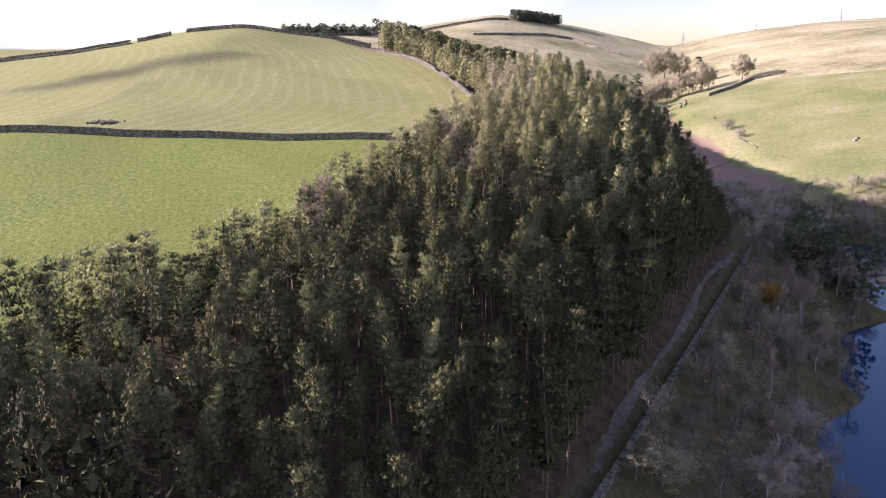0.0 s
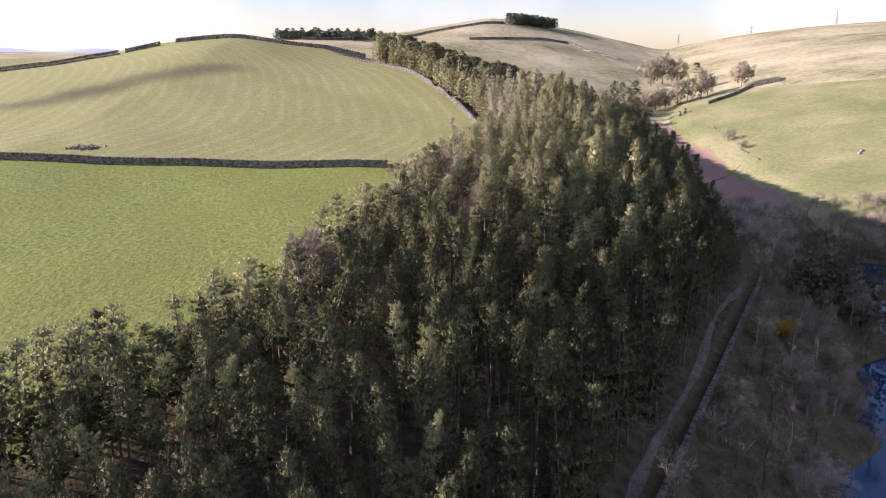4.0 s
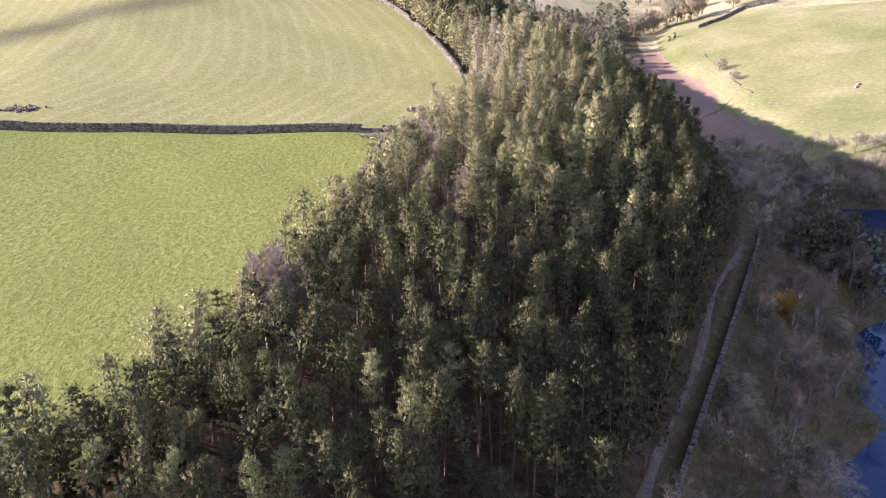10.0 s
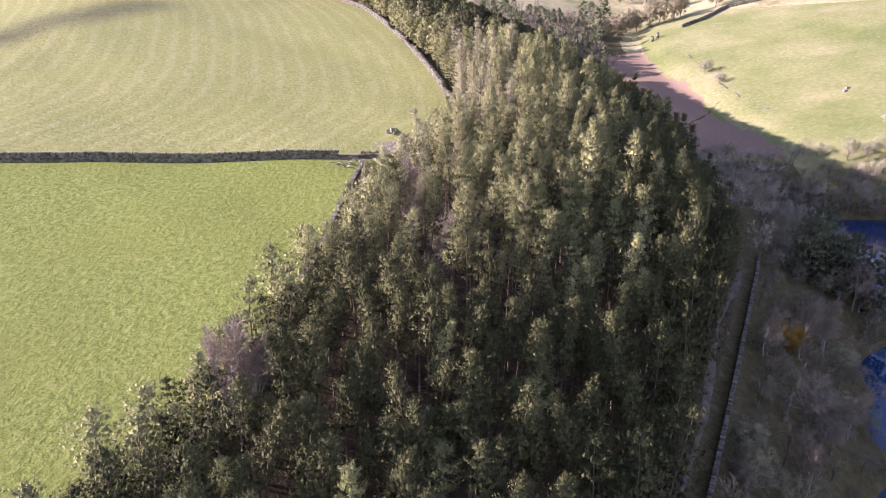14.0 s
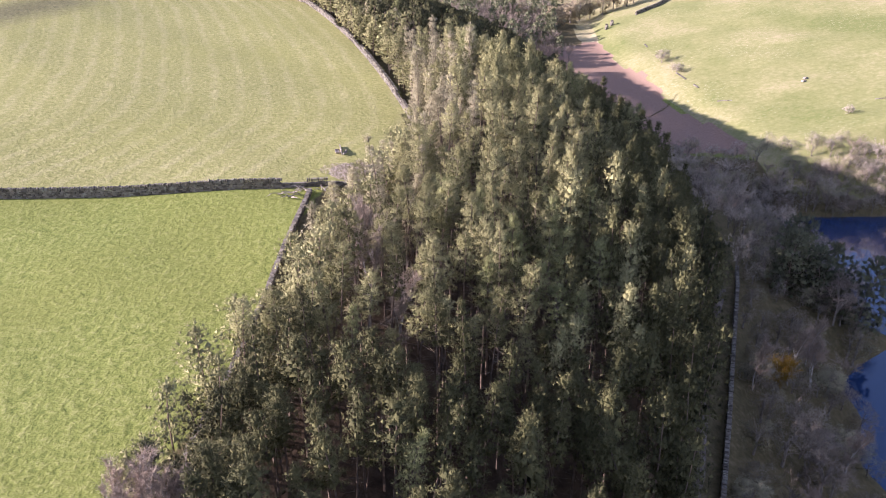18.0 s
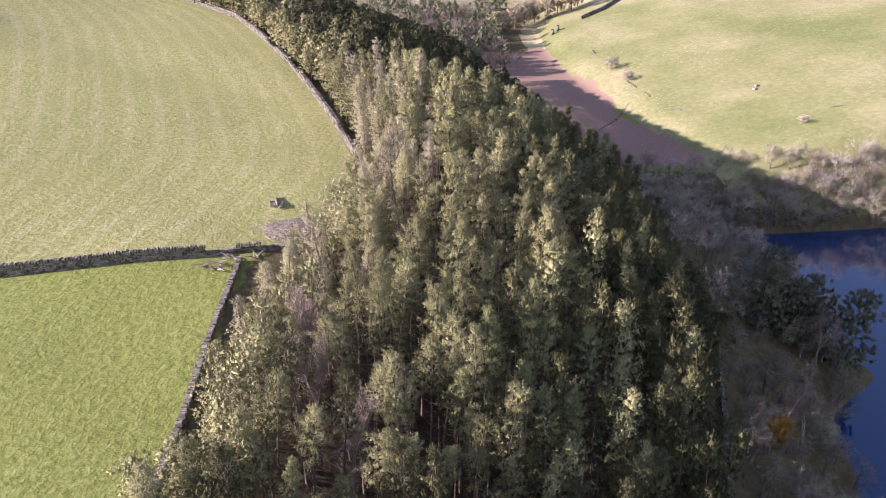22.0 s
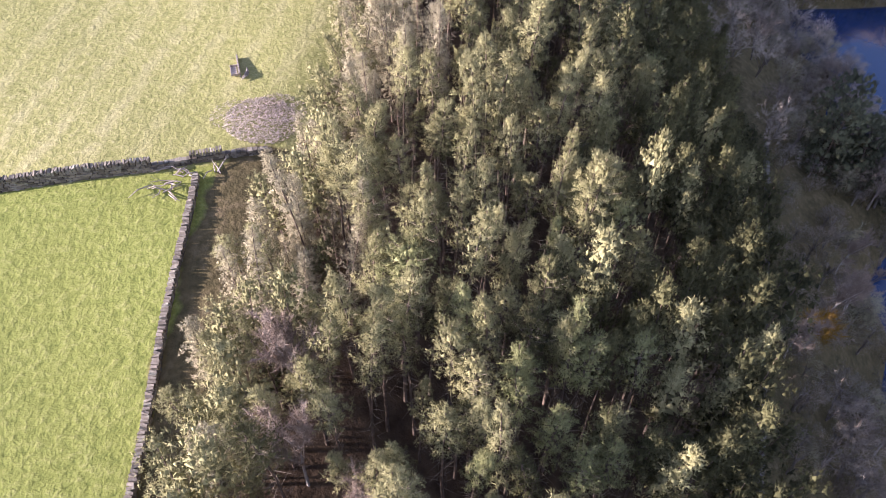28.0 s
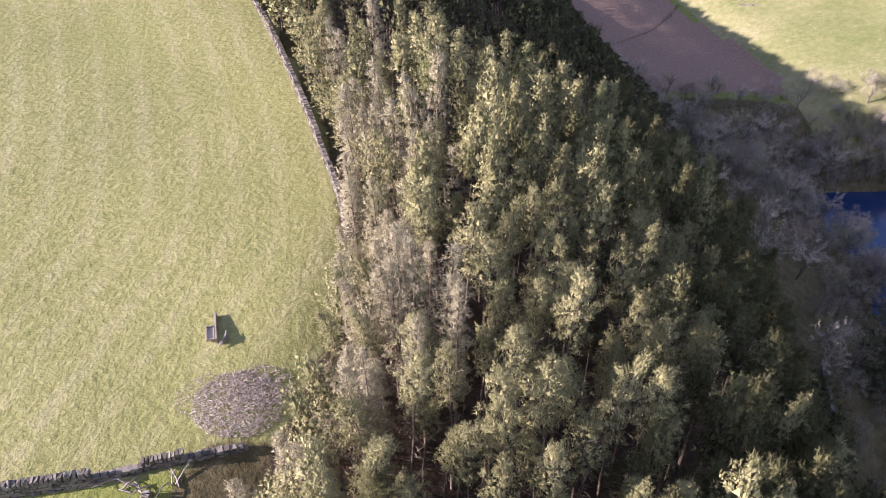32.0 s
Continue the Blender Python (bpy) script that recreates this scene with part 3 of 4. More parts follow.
def round_tree(r, h, w, lumps_=95, blades=34, wide=0.0065):
    """A broad leafless tree: stem, rising limbs and a round haze of twigs."""
    wood = [tube([(0, 0, 0), (0.1, 0, 0.2 * h), (0, 0.1, 0.5 * h)], [0.028 * h, 0.02 * h, 0.012 * h], 6)]
    q = unit(r.normal(size=(lumps_, 3)))
    C = q * r.uniform(0.45, 1.0, (lumps_, 1)) * [w * 0.44, w * 0.44, h * 0.40] * r.uniform(0.85, 1.1, (lumps_, 1)) + [0, 0, h * 0.54]
    for c in C[::5]:
        o = np.array([0, 0, h * r.uniform(0.2, 0.5)])
        wood.append(tube([o, (o + c) / 2 + [0, 0, 0.04 * h], c], [0.011 * h, 0.006 * h, 0.002 * h], 4))
    return merge(wood), clumps(C, unit(q + [0, 0, 0.4]), 0.095 * w * (95 / lumps_) ** 0.4, blades, 0.08 * w, wide * w, r, 0, unit(q + [0, 0, 0.2]))


def placed(v, x, y, z, turn, sx, sz):
    c, s = math.cos(turn), math.sin(turn)
    return v * [sx, sx, sz] @ np.array([[c, s, 0], [-s, c, 0], [0, 0, 1]]) + [x, y, z]


def scatter(models, spots, material, name, label, category):
    """Many plants joined into one object. spots: x, y, turn, scale across, scale up, which model."""
    Z = land([s[0] for s in spots], [s[1] for s in spots])
    V, F, S, k = [], [], [], 0
    for (x, y, turn, sx, sz, m), z in zip(spots, Z):
        v, f, *swell = models[m]
        V.append(placed(v, x, y, z - 0.05, turn, sx, sz))
        F.append(f + k)
        S.append(placed(swell[0], 0, 0, 0, turn, 1, 1) if swell else np.zeros_like(v))
        k += len(v)
    ob = new(name, leaf_mesh(name, (np.concatenate(V), np.concatenate(F), np.concatenate(S)), material))
    return tagged(ob, label, category, kind="stuff")


def lattice(x0, x1, y0, y1, step, r, jitter=0.42):
    X, Y = np.meshgrid(np.arange(x0, x1, step), np.arange(y0, y1, step))
    X = X + (np.arange(X.shape[0]) % 2)[:, None] * step / 2
    X, Y = X.ravel(), Y.ravel()
    return X + r.uniform(-jitter, jitter, X.shape) * step, Y + r.uniform(-jitter, jitter, Y.shape) * step


# ---- the pine plantation ----
wood_x = profile((-400, -300), (0, -83), (40, -45), (50, -33), (66, -20.5), (85, -13.0), (95, -9.2), (104, -6.2), (112, -3.2), (119, -0.8), (126, 2.6), (132, 6.8), (138, 8.5), (147, 10.4), (156, 9.9),
                 (170, 8), (183, 5.8), (200, 2.2), (219, -2.4), (240, -9), (256, -21), (266, -33), (285, -5), (310, 25), (330, 42), (500, 60))


def tall(x, y):
    """How high the pines stand: tallest low on the slope and up the valley, shorter at the wind-swept edge."""
    u = (-0.863) * (x - 19.5) + 0.505 * (y - 68.6)
    s = 0.505 * (x - 19.5) + 0.863 * (y - 68.6)
    h = 15.2 + 0.06 * np.clip(s, -26, 62) - 0.14 * np.clip(u - 20, 0, None)
    h = h + 2.2 * smooth(y, 86, 108) * (1 - smooth(y, 128, 152)) * smooth(x - wood_x(y), 8, 36)
    near_edge = np.exp(-np.clip(x - wood_x(y) - 1.5, 0, 60) / (13.0 - 8.5 * smooth(y, 78, 104)))
    h = h * (1 - near_edge) + near_edge * (9.4 - 0.4 * smooth(y, 92, 108) + 0.6 * smooth(y, 140, 160))
    h = np.clip(h, 6.0, 21.0)
    up = smooth(y, 185, 225)
    h = h * (1 - up) + up * np.maximum(h, 10.0 + 0.8 * smooth(y, 225, 255))
    room = np.clip(3.0 + (0.8 - 0.45 * smooth(y, 150, 185)) * (foot_x(y) - x), 1.0, 16.2 - 4.2 * smooth(y, 150, 190))
    k = smooth(y, 108, 150)
    return np.minimum(h, (1 - k) * 19.0 + k * room)


tx, ty = lattice(-90, 92, -24, 330, 2.5, rng, 0.36)
birches = ((-12.9, 72.6), (-11.3, 75.0), (-14.2, 74.4), (0.9, 105.7), (0.6, 100.5), (3.0, 95.6))
close = (tx > -62) & ((ty > 34) | (rng.random(len(tx)) < 0.8)) & ((ty < 165) | (rng.random(len(tx)) < 0.62))
for px, py in birches:
    close &= np.hypot(tx - px - 0.4, ty - py + 0.6) > 1.7
tx, ty = tx[close], ty[close]
keep = (tx > wood_x(ty) + 0.5) & (tx < foot_x(ty) - 0.8 - 1.8 * rng.random(len(tx))) & (rng.random(len(tx)) > 0.05) & ((np.abs(tx - PATH_X(ty)) > 1.0) | (ty > 152))
tx, ty = tx[keep], ty[keep]
high = tall(tx, ty) > 5.5
tx, ty = tx[high], ty[high]
# smaller trees that close the border to the pasture
sx_, sy_ = lattice(-70, 30, 24, 262, 2.15, rng)
ok = (sx_ > wood_x(sy_) + 1.0) & (sx_ < wood_x(sy_) + 6.5)
small = np.concatenate([np.zeros(len(tx), bool), np.ones(ok.sum(), bool)])
tx, ty = np.concatenate([tx, sx_[ok]]), np.concatenate([ty, sy_[ok]])
ragged = np.where((tx - wood_x(ty) < 5) | (ty > 160), 0.07, 0.16)
th = tall(tx, ty) * (1 + np.clip(rng.normal(-0.3, 1, len(tx)), -2.2, 1.0) * ragged)
bushy = ((foot_x(ty) - tx < 7) & (ty > 34)) | ((tx - wood_x(ty) < np.where(ty < 70, 9, 6)) & (rng.random(len(tx)) < np.where(ty < 34, 0.3, np.where(ty < 100, 0.85, 0.55))))
straw = (tx - wood_x(ty) < 9 + 3 * np.sin(ty * 0.3)) & (ty > 97) & (ty < 212) & (rng.random(len(tx)) < (0.35 + 0.43 * smooth(ty, 112, 122)) * (1 - 0.83 * smooth(ty, 148, 190)))
th = np.where(small, th * rng.uniform(0.5, 0.75, len(tx)), th)
bushy |= small
# a few pale pines; the extra share mid-wood paints in sunlit tops
pale = (~straw) & ~small & (foot_x(ty) - tx > 12) & (rng.random(len(tx)) < 0.03 + 0.12 * smooth(ty, 84, 104) * (1 - smooth(ty, 160, 180)))
# trees given the sunlit needle colour, most often where sun meets the edge
lit_tone = ~straw & (ty > 90) & (ty < 210) & (rng.random(len(tx)) < 0.92 * (1 - smooth(tx - wood_x(ty), 12, 48)))
lit_tone |= ~straw & (ty > 40) & (ty <= 90) & (tx - wood_x(ty) < 5) & (rng.random(len(tx)) < 0.5)
# trees that stand out by their tone, and a broad one
MARKED = ((-1.3, 61.2, 14.2), (-4.3, 64.0, 13.1), (9.5, 75.0, 14.8), (1.3, 76.3, 14.0), (-9.9, 53.8, 12.7), (-2.1, 51.3, 14.8),
          (-18.6, 40.0, 12.0), (-16.3, 41.5, 11.5), (-26.3, 43.2, 11.0), (-21.8, 46.3, 11.5), (-16.6, 52.1, 12.0), (-8.4, 54.8, 12.5), (1.3, 66.5, 13.0),
          (10.9, 97.1, 15.5), (15.1, 101.9, 16.0), (15.6, 98.1, 15.5), (17.9, 95.8, 16.3), (20.6, 111.9, 17.0), (14.3, 99.3, 18.4), (12.8, 105.0, 17.9),
          (19.0, 101.2, 18.0), (26.2, 112.0, 18.7), (24.0, 101.9, 18.7), (8.4, 108.8, 14.4))
for x, y, h in MARKED:
    i = int(np.argmin(np.hypot(tx - x, ty - y)))
    tx[i], ty[i], th[i], pale[i], straw[i], lit_tone[i], bushy[i] = x, y, h, True, False, False, False
broad = np.hypot(tx - 8.4, ty - 108.8) < 0.1
near = (((ty > 88) & (ty < 140) & (tx - wood_x(ty) < 26) & ~bushy) | broad | (pale & (ty > 38) & (ty < 140) & ~bushy))
distant = (ty > 178) | (ty < 34)
print("pines", len(tx), "near", near.sum())

r1 = np.random.default_rng(11)
SHAPES = ((0.37, 1.85, 0.5), (0.33, 1.95, 0.42), (0.41, 1.75, 0.62), (0.34, 1.8, 0.42), (0.39, 1.65, 0.58), (0.36, 2.1, 0.5))
FINE = [pine(r1, 9, 5, 5, 20, 0.22, 0.036, crown=c, girth=g * 0.82, cone=k + 0.08, tuft=0.27, core=0.25, close=0.11) for c, g, k in SHAPES]
COARSE = [pine(r1, 10, 5, 3, 15, 0.26, 0.055, crown=c + 0.04, girth=g * 0.92, cone=k + 0.1, limbed=False, tuft=0.34, core=0.4, close=0.15) for c, g, k in SHAPES]
BUSHY = [pine(r1, 9, 7, 3, 13, 0.28, 0.058, crown=c, girth=g, cone=0.42, limbed=False, tuft=0.4, core=0.45, close=0.13) for c, g in ((0.74, 2.3), (0.8, 2.1), (0.7, 2.5))]
BROAD = pine(r1, 10, 7, 5, 24, 0.23, 0.034, crown=0.5, girth=2.6, cone=0.4, tuft=0.3, core=0.25, close=0.1)
THIN = [pine(r1, 13, 6, 3, 20, 0.3, 0.042, crown=c, girth=g, cone=0.6, thin=0.9, core=0, tuft=0.32) for c, g in ((0.76, 1.45), (0.8, 1.5), (0.7, 1.25))]
THIN_FAR = [pine(r1, 12, 6, 3, 17, 0.3, 0.055, crown=c, girth=g, cone=0.5, core=0.3, tuft=0.34, limbed=False) for c, g in ((0.78, 1.5), (0.82, 1.65), (0.72, 1.4))]
PLAIN = [pine(r1, 7, 4, 1, 5, 0.55, 0.24, crown=c * 0.9, girth=g * 1.05, cone=k, limbed=False, tuft=0.5) for c, g, k in SHAPES]
ROUND = [pine(r1, 9, 6, 2, 9, 0.5, 0.17, crown=c, girth=g, cone=0.5, limbed=False, tuft=0.6) for c, g in ((0.85, 2.9), (0.9, 2.6), (0.8, 3.2))]
LOW = [pine(r1, 9, 3, 1, 6, 0.9, 0.4, h=13, crown=0.9, girth=1.9, cone=0.5, limbed=False, tuft=0.9, core=0.8) for _ in range(3)]
FIR = [pine(r1, 11, 9, 4, 9, 0.42, 0.11, h=13.5, crown=0.92, girth=4.2, cone=0.5, tuft=0.5, rise=0.0) for _ in range(2)]


def pine_thing(model, material, label, category="pine tree"):
    stem, limbs, needles = model
    root = new("scots_pine")
    tagged(root, label, category, "pines of the plantation")
    part("trunk", big_mesh("trunk", *stem, BARK, soft=True), root)
    tagged(part("limb_spray", big_mesh("limb_spray", *limbs, DEAD), root), kind="stuff")
    part("crown", leaf_mesh("crown", needles, material), root)
    return root


LABELS = {"green": "tall green pine with bare stem on the slope", "pale": "pale yellow-green pine standing out among dark pines",
          "lit_tone": "olive pine near the pasture edge, needles coloured as sunlit", "straw": "thin straw-brown pine at the pasture edge",
          "broad": "broad round pale olive pine above its neighbours"}
protos = {}
for i, m in enumerate(FINE):
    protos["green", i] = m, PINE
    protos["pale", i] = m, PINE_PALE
    protos["lit_tone", i] = m, PINE_SUNLIT
protos["broad", 0] = BROAD, PINE_PALE
for i, m in enumerate(THIN):
    protos["straw", i] = m, PINE_STRAW
made = {}
for x, y, h, st, pa, lit_, br in zip(tx[near], ty[near], th[near], straw[near], pale[near], lit_tone[near], broad[near]):
    kind = "broad" if br else "straw" if st else "lit_tone" if lit_ else "pale" if pa else "green"
    i = int(rng.integers(0, 1 if br else 3 if st else 6))
    s = h / 15.0
    wide = s ** 0.4 * rng.uniform(0.78, 1.12)
    m = pose(x, y, float(land(x, y)) - 0.05, 0, 0, rng.uniform(0, 360)) @ Matrix.Diagonal((wide, wide, s, 1))
    if (kind, i) not in made:
        model, mat = protos[kind, i]
        made[kind, i] = pine_thing(model, mat, LABELS[kind])
        made[kind, i].matrix_basis = m
    else:
        ob = made[kind, i]
        keep_scale = Matrix.Diagonal((*ob.scale, 1)).inverted()
        copy_thing(ob, m @ keep_scale)

far = ~near
for name, mask, models, mat, label in (
        ("dry_pine_wood", far & ~straw & bushy & lit_tone & (ty < 185), BUSHY, PINE_SUNLIT, "olive pines along the pasture edge, needles coloured as sunlit"),
        ("round_pine_wood", far & ~straw & bushy & (ty >= 185) & (tx - wood_x(ty) < 7), ROUND, PINE_SUNLIT, "broad round pines at the far end of the wood"),
        ("olive_pine_wood", far & ~straw & lit_tone & ~bushy & ~distant, COARSE, PINE_SUNLIT, "olive pines behind the pasture edge, needles coloured as sunlit"),
        ("edge_pine_wood", far & ~straw & bushy & ~lit_tone & (ty < 185), BUSHY, PINE, "bushy green pines along the borders of the plantation"),
        ("far_pine_wood", far & ~straw & ~pale & (~bushy | ((ty >= 185) & (tx - wood_x(ty) >= 7))) & distant, PLAIN, PINE, "far green pines higher up the valley side"),
        ("pine_wood", far & ~straw & ~pale & ~bushy & ~distant & ~lit_tone, COARSE, PINE, "dense dark green pine plantation on the valley side"),
        ("pale_pine_wood", far & pale & ~bushy & ~straw & ~(lit_tone & ~distant), COARSE, PINE_PALE, "scattered pale yellow-green pines in the plantation"),
        ("straw_pine_wood", far & straw, THIN_FAR, PINE_STRAW, "thin straw-brown pines along the pasture edge")):
    spots = []
    for x, y, h in zip(tx[mask], ty[mask], th[mask]):
        s = h / 15.0
        w = s ** 0.4 * rng.uniform(0.78, 1.12)
        spots.append((x, y, rng.uniform(0, 6.28), w, s, int(rng.integers(0, len(models)))))
    crown = scatter([m[2] for m in models], spots, mat, name, label, "pine wood")
    dead = scatter([m[1] for m in models], spots, DEAD, "dead_branches", "bleached dead lower branches of pines", "")
    dead.parent = crown
    stems = scatter([m[0] for m in models], spots, BARK, "trunks", "brown pine trunks", "")
    stems.parent = crown

# ---- leafless trees and scrub on the bank ----
r2 = np.random.default_rng(21)
BARE = [bare_tree(r2, h, w, forks=f, stems=s_, twigs=3, wide=0.05, long=0.62, fine=False) for h, w, f, s_ in ((7.0, 6.0, 3, 3), (6.0, 6.5, 2, 4), (8.0, 5.0, 4, 2), (5.0, 6.0, 2, 5))]
SCRUB = [round_tree(r2, h, w, 52, 22) for h, w in ((5.0, 6.0), (4.2, 6.5), (6.5, 5.0), (3.6, 5.0), (7.5, 4.6))] + BARE[:1]
bx, by = lattice(-40, 200, 18, 250, 3.9, rng)
sx_, sy_ = lattice(80, 200, 186, 212, 2.5, rng)
bx, by = np.concatenate([bx, sx_]), np.concatenate([by, sy_])
bd = bx - foot_x(by)
ok = (((bd > 4.4) & (bd < 32) & (by < 190)) | ((by > 186) & (by < 240 - 0.47 * np.clip(bd - 8, 0, 60)) & (bd > 4) & (bd < 110)))
ok |= (by > 165) & (by < 246) & (bd > -15) & (bd < 5)
ok |= (bd > 2.0) & (bd < 4.4) & (by < 150) & (np.sin(by * 0.31) > 0.1)
ok &= land(bx, by) > WATER + 0.05
ok &= rng.random(len(bx)) > 0.12
bx, by = bx[ok], by[ok]
which = rng.random(len(bx))
print("shrubs", len(bx))
far_bank = by > 140
for name, mask, mat, label in (("grey_scrub", far_bank & (which < 0.6), TWIG_GREY, "pale grey leafless alders on the reservoir bank"),
                               ("brown_scrub", ~far_bank & (which < 0.5), TWIG_BROWN, "leafless brown scrub on the reservoir bank"),
                               ("olive_scrub", (which >= 0.6) & (which < 0.8) | ~far_bank & (which >= 0.5) & (which < 0.6), TWIG_OLIVE, "leafless olive-brown willows on the reservoir bank"),
                               ("reddish_scrub", which >= 0.8, TWIG_RED, "leafless reddish birches on the reservoir bank")):
    spots = [(x, y, rng.uniform(0, 6.28), (w := rng.uniform(0.6, 1.15)), w * rng.uniform(0.75, 1.2), int(rng.integers(0, 6)))
             for x, y in zip(bx[mask], by[mask])]
    tw = scatter([m[1] for m in SCRUB], spots, mat, name, label, "scrub")
    wd = scatter([m[0] for m in SCRUB], spots, BARK_GREY, "branches", "grey branches", "")
    wd.parent = tw


# ---- dry stone walls ----
def stone_box(r, lx, ly, lz):
    v = np.array([(x, y, z) for z in (-0.5, 0.5) for y in (-0.5, 0.5) for x in (-0.5, 0.5)])
    v = (v + r.uniform(-0.11, 0.11, v.shape)) * [lx, ly, lz]
    f = [(0, 2, 3), (0, 3, 1), (4, 5, 7), (4, 7, 6), (0, 1, 5), (0, 5, 4), (2, 6, 7), (2, 7, 3), (0, 4, 6), (0, 6, 2), (1, 3, 7), (1, 7, 5)]
    return v, np.array(f)


def along(points, step):
    P = np.array(points, float)
    seg = np.linalg.norm(np.diff(P, axis=0), axis=1)
    at = np.concatenate([[0], np.cumsum(seg)])
    s = np.arange(0, at[-1], step)
    x, y = np.interp(s, at, P[:, 0]), np.interp(s, at, P[:, 1])
    return x, y, np.arctan2(np.gradient(y), np.gradient(x))


def stone_wall(points, label, height=1.25, stone=0.45, course=0.21, thick=0.5, copes=0, ruin=0.0, group="field walls"):
    """Courses of rough stones along a line, and a row of upright cope stones on top."""
    r = np.random.default_rng(int(abs(points[0][0] * 7 + points[0][1] * 3)) + 5)
    pieces, tops = [], []
    n = max(1, int(round(height / course)))
    for c in range(n):
        x, y, turn = along(points, stone)
        slip = r.uniform(0, stone)
        z = land(x, y)
        gone = np.array([noise.noise((px * 0.12, py * 0.12, 3.0)) for px, py in zip(x, y)]) * ruin * 2 + ruin * 0.3
        for px, py, pz, a, g in zip(x, y, z, turn, gone):
            if (c + 1) / n > 1 - g:
                continue
            v, f = stone_box(r, stone * r.uniform(0.75, 1.15), thick * (1.1 - 0.25 * c / n) * r.uniform(0.85, 1.1), course * 1.05)
            pieces.append((placed(v, px + slip * math.cos(a), py + slip * math.sin(a), pz - 0.1 + (c + 0.5) * course + r.normal(0, 0.015), a, 1, 1), f))
    root = new("dry_stone_wall")
    tagged(root, label, "wall", group)
    ob = part("stones", big_mesh("stones", *merge(pieces), STONE), root)
    tagged(ob, kind="stuff")
    shapes = []
    for _ in range(5):
        v, f = stone_box(r, 0.2, 0.5, 0.34)
        shapes.append(big_mesh("cope_stone", v, f, STONE))
    x, y, turn = along(points, 0.27)
    z = land(x, y) - 0.1 + n * course + 0.12
    rest = []
    for i, (px, py, pz, a) in enumerate(zip(x, y, z, turn)):
        if ruin and noise.noise((px * 0.12, py * 0.12, 3.0)) * ruin * 2 + ruin * 0.3 > 0.1:
            continue
        if i < copes:
            c = part("cope_stone", shapes[i % 5], root)
            c.matrix_basis = pose(px, py, pz + r.normal(0, 0.03), r.normal(0, 8), r.normal(0, 12), math.degrees(a) + r.normal(0, 8))
        elif stone < 0.8:
            v, f = stone_box(r, 0.2, 0.5, 0.34)
            rest.append((placed(v, px, py, pz + r.normal(0, 0.03), a, 1, 1), f))
    if rest:
        tagged(part("cope_stones", big_mesh("cope_stones", *merge(rest), STONE), root), kind="stuff")
    return root


stone_wall([(-9.2, 127.4), (-30, 127.0), (-60, 125.8), (-120, 123)], "long dark gritstone field wall between two pastures", 1.05, copes=110)
stone_wall([(0.5, 128.6), (-4, 128.0), (-9.0, 127.5)], "low tumbled wall end beside the brash heap", 0.75, ruin=0.25)
stone_wall([(-5.6, 125.8), (-6.6, 120), (-8.0, 113), (-9.5, 103), (-11.5, 92), (-14, 82), (-19.5, 66)], "narrow gritstone wall along the pasture edge", 0.5, copes=110)
stone_wall([(9.8, 149), (9.5, 155), (8.6, 162), (7.4, 170), (5.2, 183), (1.8, 200), (-3.0, 219), (-9.5, 240), (-22, 258.5), (-29, 263)],
           "crumbling pale wall along the top of the wood", 1.1, copes=60, ruin=0.18)
stone_wall([(66.5, 146), (62.5, 138.5), (52, 120.5), (43, 105), (30, 83), (18.5, 63.5), (8, 46), (-6, 22)], "mossy gritstone wall beside the woodland path", 0.8, copes=0)
stone_wall([(-28, 285), (-50, 284), (-70, 283), (-84, 281), (-96, 278)], "dark wall over the crest of the pasture", 1.7, 1.1, 0.5, 0.8)
stone_wall([(-102, 275), (-112, 270)], "short dark wall on the crest of the pasture", 1.6, 1.1, 0.5, 0.8)
stone_wall([(-114, 268), (-128, 261), (-142, 253), (-165, 240)], "dark wall falling to the western edge of the pasture", 1.6, 1.1, 0.5, 0.8)
stone_wall([(27, 638), (58, 652), (93, 680), (120, 685), (136, 657), (157, 641)], "dark wall crossing the tan moor", 2.0, 2.2, 0.7, 1.2)
stone_wall([(-110, 610), (-62, 620), (-12, 692), (66, 745)], "wall climbing the moor to the skyline clump", 1.8, 2.2, 0.7, 1.2)
stone_wall([(150, 405), (163, 412), (184, 431), (201, 427)], "valley track wall below the far hillside", 2.2, 1.1, 0.5, 0.8)
stone_wall([(116, 486), (122, 470), (133, 468), (141, 480)], "curving wall round a small enclosure in the valley", 2.0, 1.1, 0.5, 0.8)
stone_wall([(133.6, 359), (131, 340), (128.8, 325), (128.4, 306), (127.7, 287)], "remains of a low wall at the foot of the hillside", 0.3, 0.8, 0.3, 0.6, ruin=0.7)
stone_wall([(127, 270), (141, 259), (153, 243), (165, 236)], "remains of a low wall on the grassy hillside", 0.4, 0.8, 0.3, 0.6, ruin=0.5)
for gx_, gy_ in ((131, 395), (134.5, 397.5)):
    r = np.random.default_rng(int(gx_))
    root = tagged(new("gate_pier"), "squat stone gate pier beside the valley track", "gate pier", "gate piers")
    part("pier_stones", big_mesh("pier_stones", *merge([(placed(stone_box(r, 1.4, 1.2, 0.6)[0], gx_, gy_, float(land(gx_, gy_)) + 0.2 + 0.55 * i, 0.3 * i, 1, 1), stone_box(r, 1, 1, 1)[1]) for i in range(5)]), STONE), root)

